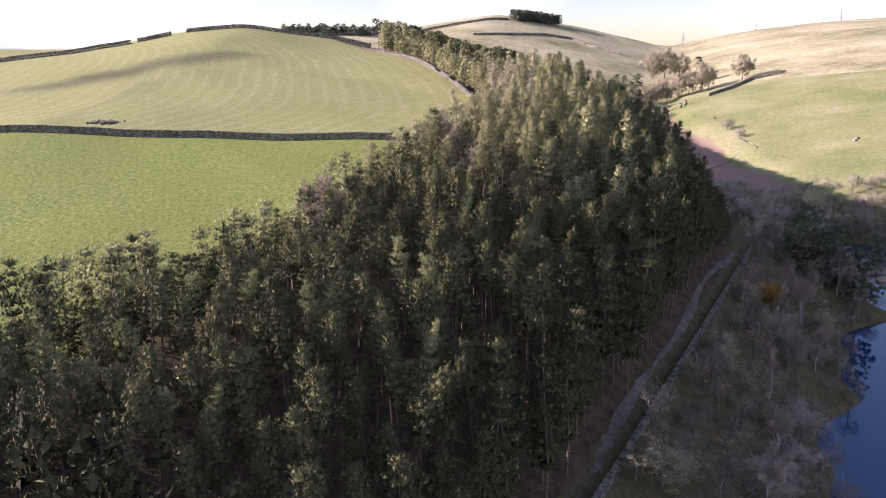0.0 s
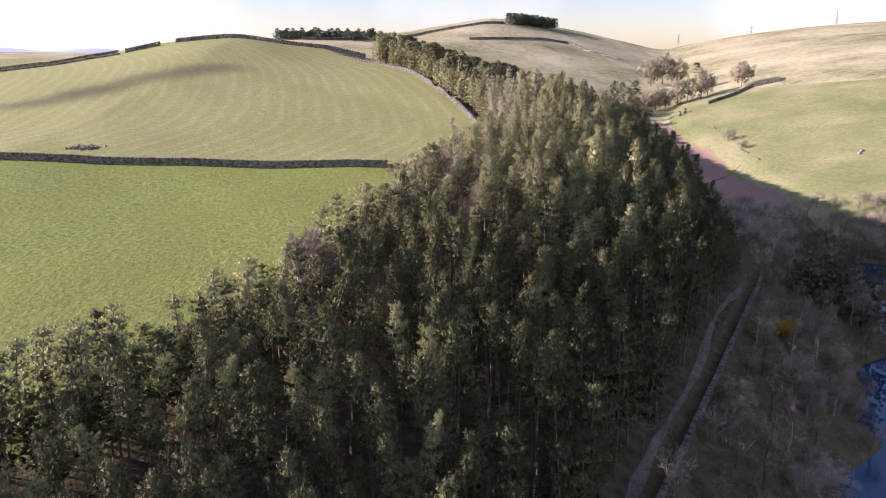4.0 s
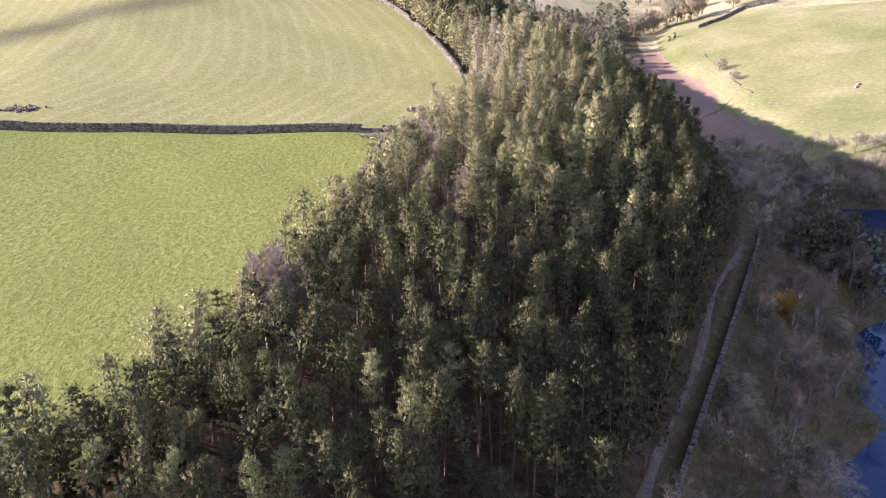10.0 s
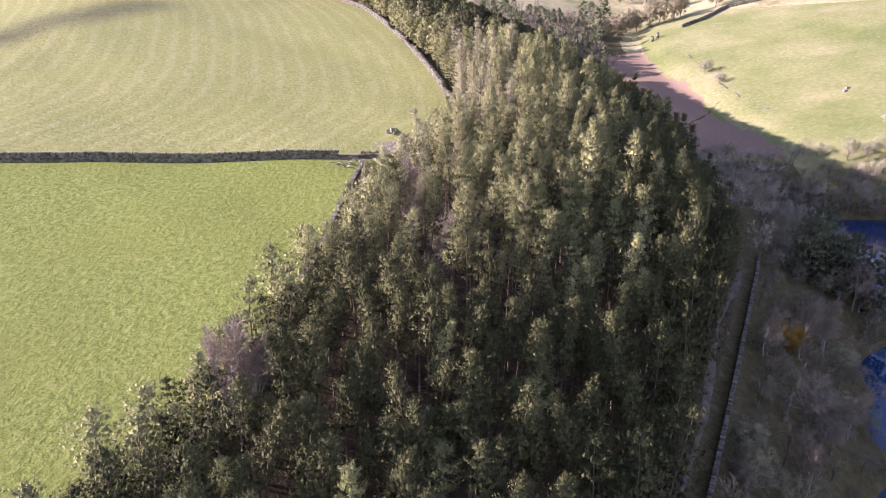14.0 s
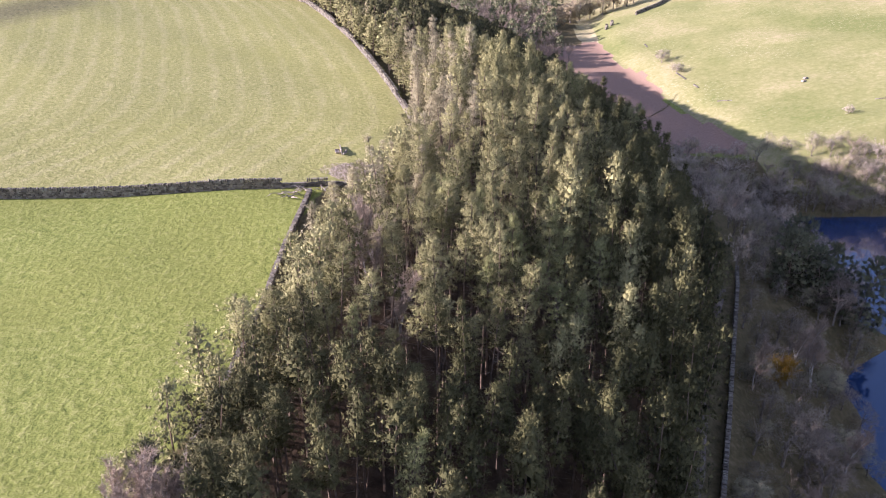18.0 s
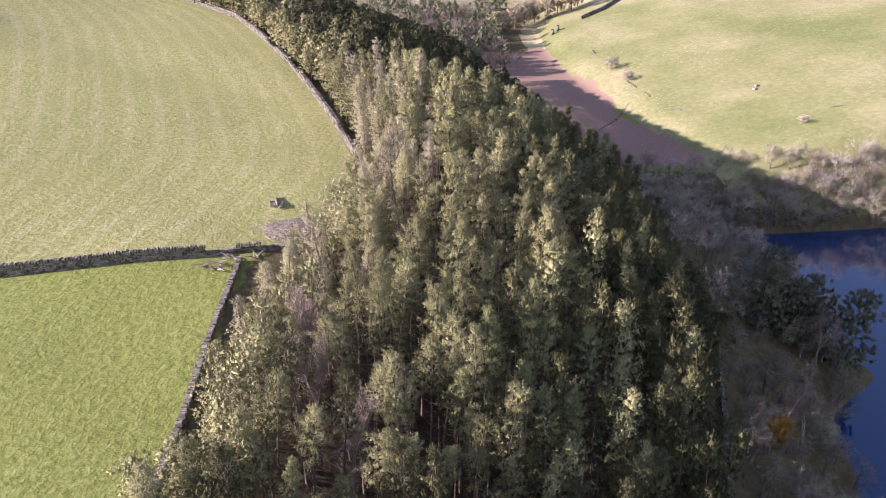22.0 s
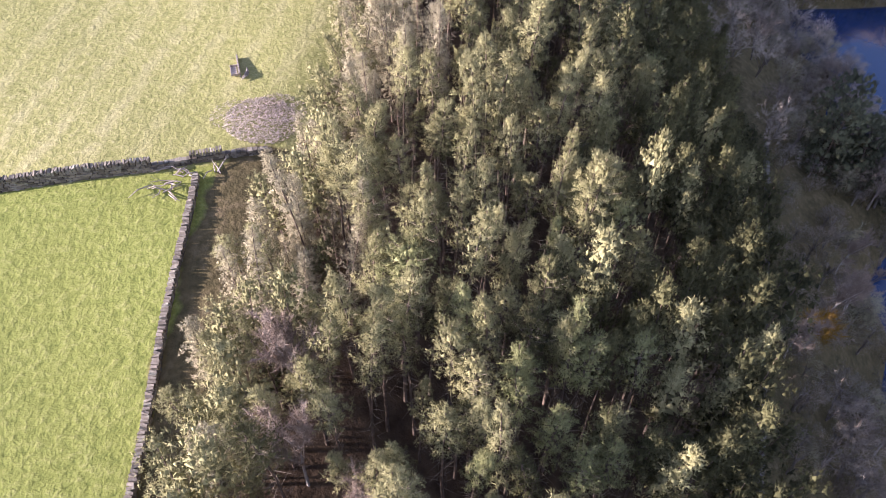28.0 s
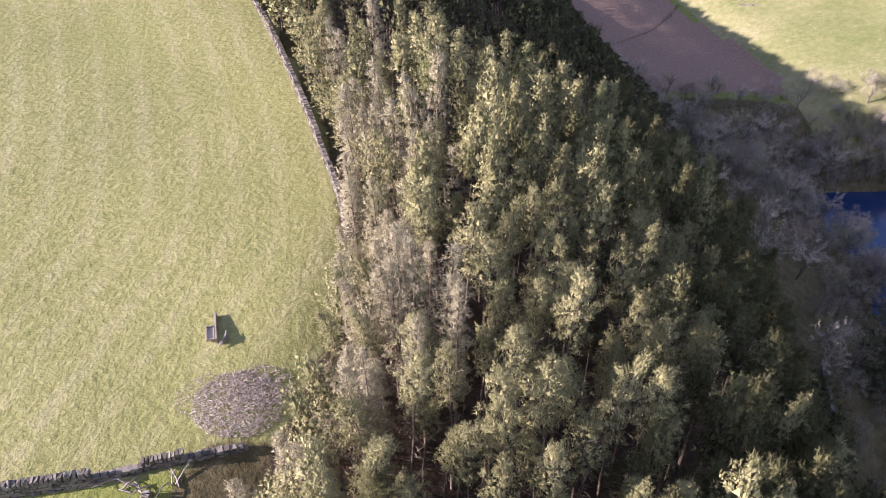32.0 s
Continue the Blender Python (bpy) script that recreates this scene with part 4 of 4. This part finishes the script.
# ---- wooden hay rack on the mown pasture ----
def beam(a, b, w, d):
    a, b = np.array(a, float), np.array(b, float)
    v, f = tube([a, b], [1, 1], 4)
    way = unit(b - a)
    side = unit(np.cross(way, [0.0, 0, 1])) if abs(way[2]) < 0.95 else np.array([1.0, 0, 0])
    up = np.cross(side, way)
    pts = [p + side * sx * w / 2 + up * sz * d / 2 for p in (a, b) for sx, sz in ((-1, -1), (1, -1), (1, 1), (-1, 1))]
    return np.array(pts), np.array([(0, 1, 5), (0, 5, 4), (1, 2, 6), (1, 6, 5), (2, 3, 7), (2, 7, 6), (3, 0, 4), (3, 4, 7), (0, 3, 2), (0, 2, 1), (4, 5, 6), (4, 6, 7)])


hz = float(land(-1.7, 139.2))
rack = tagged(new("hay_rack"), "weathered wooden hay rack with curved ribs on mown grass", "hay rack")
rack.matrix_basis = pose(-1.7, 139.3, hz, 0, 0, 4) @ Matrix.Diagonal((0.9, 0.95, 0.52, 1))
for i in range(4):
    part("board", big_mesh("board", *beam((0, -1.6, 0.14 + 0.26 * i), (0, 1.6, 0.14 + 0.26 * i), 0.05, 0.235), DEADWOOD), rack)
part("top_rail", big_mesh("top_rail", *beam((0, -1.65, 1.12), (0, 1.65, 1.12), 0.14, 0.08), DEADWOOD), rack)
for yy in (-1.5, 0.0, 1.5):
    part("post", big_mesh("post", *beam((0.08, yy, -0.1), (0.08, yy, 1.06), 0.1, 0.1), DEADWOOD), rack)
for i in range(6):
    yy = -1.75 + 0.12 * i
    line = [(0.1 + 0.28 * i * math.cos(q) * 0.5 + 0.45 * q, yy - 0.25 + 0.5 * q, 0.05 + 0.75 * math.sin(q)) for q in np.linspace(0, 1.6, 6)]
    part("rib", big_mesh("rib", *tube(line, [0.045] * 6, 5), DEADWOOD), rack)
part("trough_floor", big_mesh("trough_floor", *beam((-0.55, -1.1, 0.15), (-0.55, 0.4, 0.15), 0.6, 0.05), DEADWOOD), rack)
part("trough_side", big_mesh("trough_side", *beam((-0.85, -1.15, 0.3), (-0.85, 0.45, 0.3), 0.06, 0.45), DEADWOOD), rack)
for yy in (-1.15, 0.45):
    part("trough_end", big_mesh("trough_end", *beam((-0.85, yy, 0.3), (-0.1, yy, 0.3), 0.05, 0.4), DEADWOOD), rack)


def sticks(cx, cy, rx, ry, high, count, length, thick, r, flat=0.25):
    a, q = r.uniform(0, 6.28, count), np.sqrt(r.uniform(0, 1, count))
    x, y = cx + rx * q * np.cos(a), cy + ry * q * np.sin(a)
    z = land(x, y) + 0.06 + high * (1 - q ** 2) * r.uniform(0.2, 1, count)
    out = []
    for p in zip(x, y, z):
        w = unit(r.normal(size=3) * [1, 1, flat])
        ln = length * r.uniform(0.5, 1.3)
        out.append(tube([np.array(p) - w * ln / 2, np.array(p) + r.normal(0, 0.04, 3), np.array(p) + w * ln / 2], [thick, thick, thick * 0.5], 3))
    return merge(out)


heap = new("brash_heap", big_mesh("brash_heap", *merge([sticks(-0.1, 132.2, 3.2, 2.8, 0.1, 2300, 0.32, 0.016, rng), sticks(-1.9, 133.0, 2.6, 2.2, 0.04, 420, 0.28, 0.015, rng), sticks(1.6, 133.6, 2.4, 1.8, 0.08, 520, 0.34, 0.017, rng)]), BRASH))
tagged(heap, "spread heap of grey-pink cut brash at the wood edge", "brash heap", kind="stuff")
for i, (px, py, ln) in enumerate(((-7.6, 125.9, 1.6), (-8.6, 125.3, 2.0), (-7.0, 126.5, 1.4), (-8.0, 124.6, 1.5), (-4.4, 126.4, 1.5), (-6.2, 126.6, 1.2)) * 4):
    px, py, a = px + rng.normal(0, 0.5), py + rng.normal(0, 0.35), rng.uniform(0, 6.28)
    d = np.array([math.cos(a), math.sin(a), rng.uniform(0.0, 0.25)]) * ln * rng.uniform(0.6, 1.2)
    o = np.array([px, py, float(land(px, py)) + 0.08])
    bend = rng.normal(0, 0.12, 3) + [0, 0, 0.15]
    fork = o + d * 0.5 + bend
    wood = merge([tube([o, fork, o + d], [0.06, 0.05, 0.02], 5), tube([fork, fork + d * 0.4 + rng.normal(0, 0.2, 3) + [0, 0, 0.2]], [0.03, 0.012], 4)])
    tagged(new("fallen_branch", big_mesh("fallen_branch", *wood, DEADWOOD)), "bleached forked branch fallen at the wall corner", "branch", "fallen branches")
heap2 = new("stone_heap", big_mesh("stone_heap", *merge([(placed(stone_box(rng, *rng.uniform(0.2, 0.55, 3))[0], x, y, float(land(x, y)) + 0.12, rng.uniform(0, 6), 1, 1), stone_box(rng, 1, 1, 1)[1])
                                                          for x, y in zip(rng.normal(-64, 1.5, 60), rng.normal(135, 0.7, 60))]), STONE))
tagged(heap2, "low heap of cleared stones in the pasture", "stone heap", kind="stuff")
for px, py in ((155, 266), (157, 268)):
    ob = new("boulder", big_mesh("boulder", *[(placed(v, px, py, float(land(px, py)) + 0.25, 0.4, 1, 1), f) for v, f in [stone_box(rng, 1.5, 0.9, 0.6)]][0], DEADWOOD))
    tagged(ob, "pale boulder lying on the far hillside", "boulder", "boulders")

# ---- single trees ----
def bare_thing(name, model, x, y, across, up, twig_mat, wood_mat, label, category, group=""):
    root = tagged(new(name), label, category, group)
    root.matrix_basis = pose(x, y, float(land(x, y)) - 0.05, 0, 0, (x * 37) % 360) @ Matrix.Diagonal((across, across, up, 1))
    tagged(part("branchwork", big_mesh("branchwork", *model[0], wood_mat, soft=True), root), kind="stuff")
    tagged(part("twig_haze", leaf_mesh("twig_haze", model[1], twig_mat), root), kind="stuff")
    return root


r3 = np.random.default_rng(33)


ROUNDS = [round_tree(r3, 10, 10) for _ in range(4)]
ROUNDS_FAR = [round_tree(r3, 10, 10, 95, 30, 0.014) for _ in range(4)]
SINGLE = [bare_tree(r3, 9.0, 4.2, forks=6, stems=1, twigs=20, wide=0.028, long=0.6), bare_tree(r3, 8.0, 3.6, forks=5, stems=2, twigs=16, wide=0.028, long=0.6), bare_tree(r3, 7.5, 9.5, forks=5, stems=4, twigs=10)]


bare_thing("hawthorn", ROUNDS[0], 128.8, 322.0, 0.75, 0.6, TWIG_GREY, BARK_GREY, "leafless hawthorn on the far hillside", "tree", "hawthorns")
bare_thing("hawthorn", ROUNDS[1], 128.6, 307.0, 0.7, 0.42, TWIG_GREY, BARK_GREY, "spreading leafless hawthorn beside wall remains", "tree", "hawthorns")
bare_thing("hawthorn", ROUNDS[2], 148.2, 232.0, 0.42, 0.3, TWIG_GREY, BARK_GREY, "small leafless hawthorn on the grassy hillside", "tree", "hawthorns")
for i, (x, y, w, h, label) in enumerate(((111, 417, 1.55, 1.25, "low rounded leafless sallow by the valley track"), (122, 427, 1.3, 1.3, "round beige leafless tree by the valley track"),
                                         (129, 433, 1.3, 1.45, "round beige leafless tree by the valley track"), (136, 436, 1.2, 1.5, "round beige leafless tree by the valley track"),
                                         (142, 433, 1.2, 1.65, "tall beige leafless tree by the valley track"), (149, 436, 1.2, 1.6, "tall beige leafless tree by the valley track"),
                                         (156, 434, 1.2, 1.7, "tall beige leafless tree by the valley track"), (162, 440, 1.0, 1.5, "slim leafless tree by the valley track"),
                                         (152, 524, 1.9, 2.0, "broad leafless tree in the upper valley"), (163, 533, 2.1, 2.3, "broad leafless tree in the upper valley"),
                                         (172, 528, 1.8, 2.0, "broad leafless tree in the upper valley"), (182.5, 441.4, 1.65, 1.75, "lone round leafless sycamore beside the track wall"),
                                         (168, 470, 1.1, 1.4, "slim leafless tree by the valley track"))):
    bare_thing("leafless_tree", ROUNDS_FAR[i % 4], x, y, 0.98 * w, 0.95 * h, TWIG_BEIGE, BARK_GREY, label, "tree", "valley trees")
for x, y, h, k in ((0.9, 105.7, 1.3, 1), (0.6, 100.5, 1.2, 0), (3.0, 95.6, 1.15, 0), (-12.9, 72.6, 1.1, 0), (-11.3, 75, 1.0, 1), (-14.2, 74.4, 0.95, 0)):
    bare_thing("birch", SINGLE[k], x, y, 1.1, h * 1.08, TWIG_RED, BARK_BIRCH, "leafless pink-twigged birch at the plantation edge", "tree", "edge birches")
for x, y, h, k in ((60.1, 118.4, 1.1, 0), (51.5, 113.8, 0.85, 0), (66, 121, 1.0, 1), (47, 92, 1.0, 0), (70, 128, 0.95, 0), (40, 76, 1.05, 1), (33, 62, 1.0, 0), (60, 104, 0.9, 0)):
    bare_thing("birch", SINGLE[k], x, y, 1.1, h, TWIG_RED, BARK_BIRCH, "slender white-stemmed leafless birch on the bank", "tree", "bank birches")
for x, y, s in ((86.5, 138.5, 1.12), (83.5, 143.5, 1.0), (78.5, 147, 1.08), (75, 143.5, 0.95), (80.5, 142, 0.9)):
    stem, limbs, needles = FIR[int(x) % 2]
    root = tagged(new("fir"), "broad dark fir standing at the water's edge", "tree", "shore firs")
    root.matrix_basis = pose(x, y, float(land(x, y)) - 0.1, 0, 0, x * 31) @ Matrix.Diagonal((s, s, s, 1))
    part("trunk", big_mesh("trunk", *stem, BARK, soft=True), root)
    tagged(part("limb_spray", big_mesh("limb_spray", *limbs, BARK), root), kind="stuff")
    part("crown", leaf_mesh("crown", needles, PINE_DARK), root)
for x, y, w, h, mat, label in ((37.6, 88.9, 0.75, 0.5, TWIG_OLIVE, "spreading olive willow beside the path wall"), (39.5, 93.5, 0.6, 0.42, TWIG_OLIVE, "spreading olive willow beside the path wall"),
                               (53, 115.5, 0.55, 0.42, TWIG_OLIVE, "small olive willow beside the path wall"), (22, 62, 0.8, 0.5, TWIG_OLIVE, "spreading olive willow beside the path wall"),
                               (47, 84, 0.95, 0.62, TWIG_GREY, "large grey willow leaning to the water"), (43, 76, 0.8, 0.55, TWIG_GREY, "large grey willow leaning to the water"),
                               (53.4, 100, 0.7, 0.55, TWIG_RED, "purple-brown leafless thicket on the bank"), (57, 106, 0.6, 0.5, TWIG_RED, "purple-brown leafless thicket on the bank"),
                               (81.8, 138.3, 0.75, 1.05, TWIG_RED, "russet leafless larch beside the shore fir"), (35, 66, 0.8, 0.5, TWIG_GREY, "large grey willow leaning to the water"),
                               (62, 109, 0.6, 0.45, TWIG_OLIVE, "olive willow on the reservoir bank"), (70, 122, 0.6, 0.5, TWIG_OLIVE, "olive willow on the reservoir bank"), (95, 152, 0.85, 0.9, TWIG_GREY, "tall grey alder at the water's edge"),
                               (91, 158, 0.8, 0.95, TWIG_GREY, "tall grey alder at the water's edge"), (98, 162, 0.85, 0.85, TWIG_GREY, "tall grey alder at the water's edge"),
                               (94, 168, 0.9, 1.0, TWIG_RED, "tall reddish alder at the water's edge"), (101, 172, 0.85, 0.85, TWIG_GREY, "tall grey alder at the water's edge"),
                               (97, 179, 0.9, 0.9, TWIG_GREY, "tall grey alder at the water's edge"), (104, 184, 0.85, 0.8, TWIG_OLIVE, "tall olive alder at the water's edge"), (88, 149, 0.8, 0.85, TWIG_RED, "tall reddish alder at the water's edge")):
    bare_thing("willow", ROUNDS[int(x) % 4], x, y, w, h, mat, BARK_GREY, label, "bush", "bank willows")
gold = bare_tree(r3, 3.5, 3.0, stems=4)
g = bare_thing("sallow", gold, 56.8, 116, 1.2, 1.3, LEAF_GOLD, BARK_GREY, "small sallow bush with last golden leaves", "bush")

# ---- trees of the upper valley and the skyline ----
cx, cy = lattice(45, 112, 340, 440, 6.0, rng)
ok = (cx > 30 + 0.1 * (cy - 340)) & (cx < foot_x(cy) + 12)
cx, cy = cx[ok], cy[ok]
pick = rng.random(len(cx)) < 0.7
spots = [(x, y, rng.uniform(0, 6), 1.0, rng.uniform(1.0, 1.5), int(rng.integers(0, 4))) for x, y in zip(cx[pick], cy[pick])]
tw = scatter([m[1] for m in BARE], spots, TWIG_RED, "larch_wood", "reddish-brown leafless copse in the valley", "wood")
scatter([m[0] for m in BARE], spots, BARK_GREY, "branches", "grey branches", "").parent = tw
spots = [(x, y, rng.uniform(0, 6), 1.3, rng.uniform(0.7, 1.0), int(rng.integers(0, 3))) for x, y in zip(cx[~pick], cy[~pick])]
spots += [(x, y, x, 1.9, 0.95, i % 3) for i, (x, y) in enumerate(((114, 458), (121, 463), (126, 468), (107, 452), (181, 507)))]
scatter([merge(m) for m in LOW], spots, PINE_DARK, "valley_pines", "dark pines in the valley copse", "wood")
spots = [(x, y, rng.uniform(0, 6), 1.6, rng.uniform(0.42, 0.58) if i % 7 else 0.68, i % 3) for i, (x, y) in
         enumerate((x, 618 + 0.95 * max(0, x + 70) + rng.normal(0, 3)) for x in np.arange(-135, -52, 1.1))]
scatter([merge(m) for m in LOW], spots, HAZED_PINE, "skyline_wood", "long dark conifer belt on the skyline", "wood")
spots = [(rng.uniform(72, 124), 0, rng.uniform(0, 6), 1.9, rng.uniform(0.6, 0.78), i % 3) for i in range(110)]
spots = [(x, 752 + 0.7 * (x - 73) + rng.normal(0, 5), t, a, b, m) for x, _, t, a, b, m in spots]
scatter([merge(m) for m in LOW], spots, HAZED_PINE, "skyline_clump", "compact dark conifer clump on the moor top", "wood")

# ---- rough grass ----
RUSH = leaf_material("rushes", (0.09, 0.09, 0.04), (0.19, 0.17, 0.085), through=0.1)
GRASS = leaf_material("grass_blades", (0.12, 0.15, 0.035), (0.32, 0.325, 0.12), through=0.2)
q = rng.uniform(0, 1, 2200)
rx_ = -100 + 30 * q + rng.normal(0, 5.5, 2200)
ry_ = 178 + 52 * q + rng.normal(0, 6, 2200) + 6 * np.sin(q * 9)
P3 = np.stack([rx_, ry_, land(rx_, ry_)], -1)
ob = new("rushes", big_mesh("rushes", *sprays(P3, np.tile([0.0, 0, 1.0], (2200, 1)), 6, 0.16, 0.09, rng, 0.8), RUSH))
tagged(ob, "dark rushes in a darker band of the pasture", "rushes", kind="stuff")
q = rng.uniform(0, 1, 380) ** 0.8
dx_ = np.interp(q, [0, 0.4, 0.7, 1], [88, 101, 110, 121]) + rng.normal(0, 0.4, 380)
dy_ = np.interp(q, [0, 0.4, 0.7, 1], [262.5, 268.5, 276, 289]) + rng.normal(0, 0.3, 380)
P3 = np.stack([dx_, dy_, land(dx_, dy_)], -1)
ob = new("ditch_rushes", big_mesh("ditch_rushes", *sprays(P3, np.tile([0.0, 0, 1.0], (380, 1)), 4, 0.3, 0.09, rng, 0.6), RUSH))
tagged(ob, "dark rushes along a ditch across the valley bed", "rushes", kind="stuff")
gx_ = rng.uniform(-75, 10, 45000)
gy_ = rng.uniform(52, 200, 45000)
ok = (gx_ < edge_x(gy_) - 0.3)
P3 = np.stack([gx_, gy_, land(gx_, gy_)], -1)[ok]
ob = new("grass_tufts", big_mesh("grass_tufts", *sprays(P3, np.tile([0.0, 0, 1.0], (len(P3), 1)), 3, 0.06, 0.06, rng, 1.2), GRASS))
tagged(ob, "short grass tufts scattered over the pasture", "grass", kind="stuff")

# ---- pylons and blue hills beyond ----
n = Nodes("galvanised_steel")
STEEL = n.done((0.42, 0.43, 0.45), 0.5, gloss=0.4)
n.bsdf.inputs["Metallic"].default_value = 0.6


def pylon(x, y, top):
    root = tagged(new("pylon"), "grey steel lattice pylon far on the moor", "pylon", "pylons")
    z0 = float(land(x, y))
    h = top - z0
    root.matrix_basis = pose(x, y, z0, 0, 0, 25)
    for sx, sy in ((1, 1), (1, -1), (-1, 1), (-1, -1)):
        part("leg", big_mesh("leg", *tube([(sx * 4, sy * 4, 0), (sx * 1.2, sy * 1.2, h * 0.55), (sx * 0.3, sy * 0.3, h)], [0.35, 0.3, 0.2], 4), STEEL), root)
    for f, w in ((0.62, 8), (0.76, 6.5), (0.9, 5)):
        part("arm", big_mesh("arm", *tube([(-w, 0, h * f), (0, 0, h * f + 1.2), (w, 0, h * f)], [0.15, 0.4, 0.15], 4), STEEL), root)
    for i in range(6):
        a, b = i / 7 * h, (i + 1) / 7 * h
        wa, wb = 4 * (1 - i / 7) + 0.3, 4 * (1 - (i + 1) / 7) + 0.3
        part("brace", big_mesh("brace", *merge([tube([(-wa, -wa, a), (wb, -wb, b)], [0.2, 0.2], 3), tube([(wa, -wa, a), (-wb, -wb, b)], [0.2, 0.2], 3)]), STEEL), root)


pylon(640, 1190, 140)
pylon(590, 1390, 125)
pylon(510, 1560, 112)
# far hills: blue distance haze painted as their base colour
n = Nodes("hazy_hills")
HAZE = n.done(n.ramp(n.noise(n.pos(), 0.004, 4.0), (0.3, (0.42, 0.48, 0.56)), (0.7, (0.52, 0.57, 0.62))), 1.0, gloss=0.0)
hx = np.linspace(-2600, 100, 120)
top = 96 + 26 * np.sin(hx / 420 + 1.1) + 10 * np.sin(hx / 130) + 5 * np.sin(hx / 61)
hv, hf = [], []
for k, (dy, f) in enumerate(((0, 0.0), (120, 0.55), (300, 0.9), (420, 1.0), (700, 0.6))):
    hv.append(np.stack([hx, 2700 + dy + 0 * hx, 40 + (top - 40) * f], -1))
hi = np.arange(600).reshape(5, 120)
hills = new("backdrop", big_mesh("backdrop", np.concatenate(hv), np.stack([hi[:-1, :-1], hi[:-1, 1:], hi[1:, 1:], hi[1:, :-1]], -1).reshape(-1, 4), HAZE, soft=True))
tagged(hills, "hills far beyond the pasture, pale blue haze put into their colour", "hills", kind="structure")
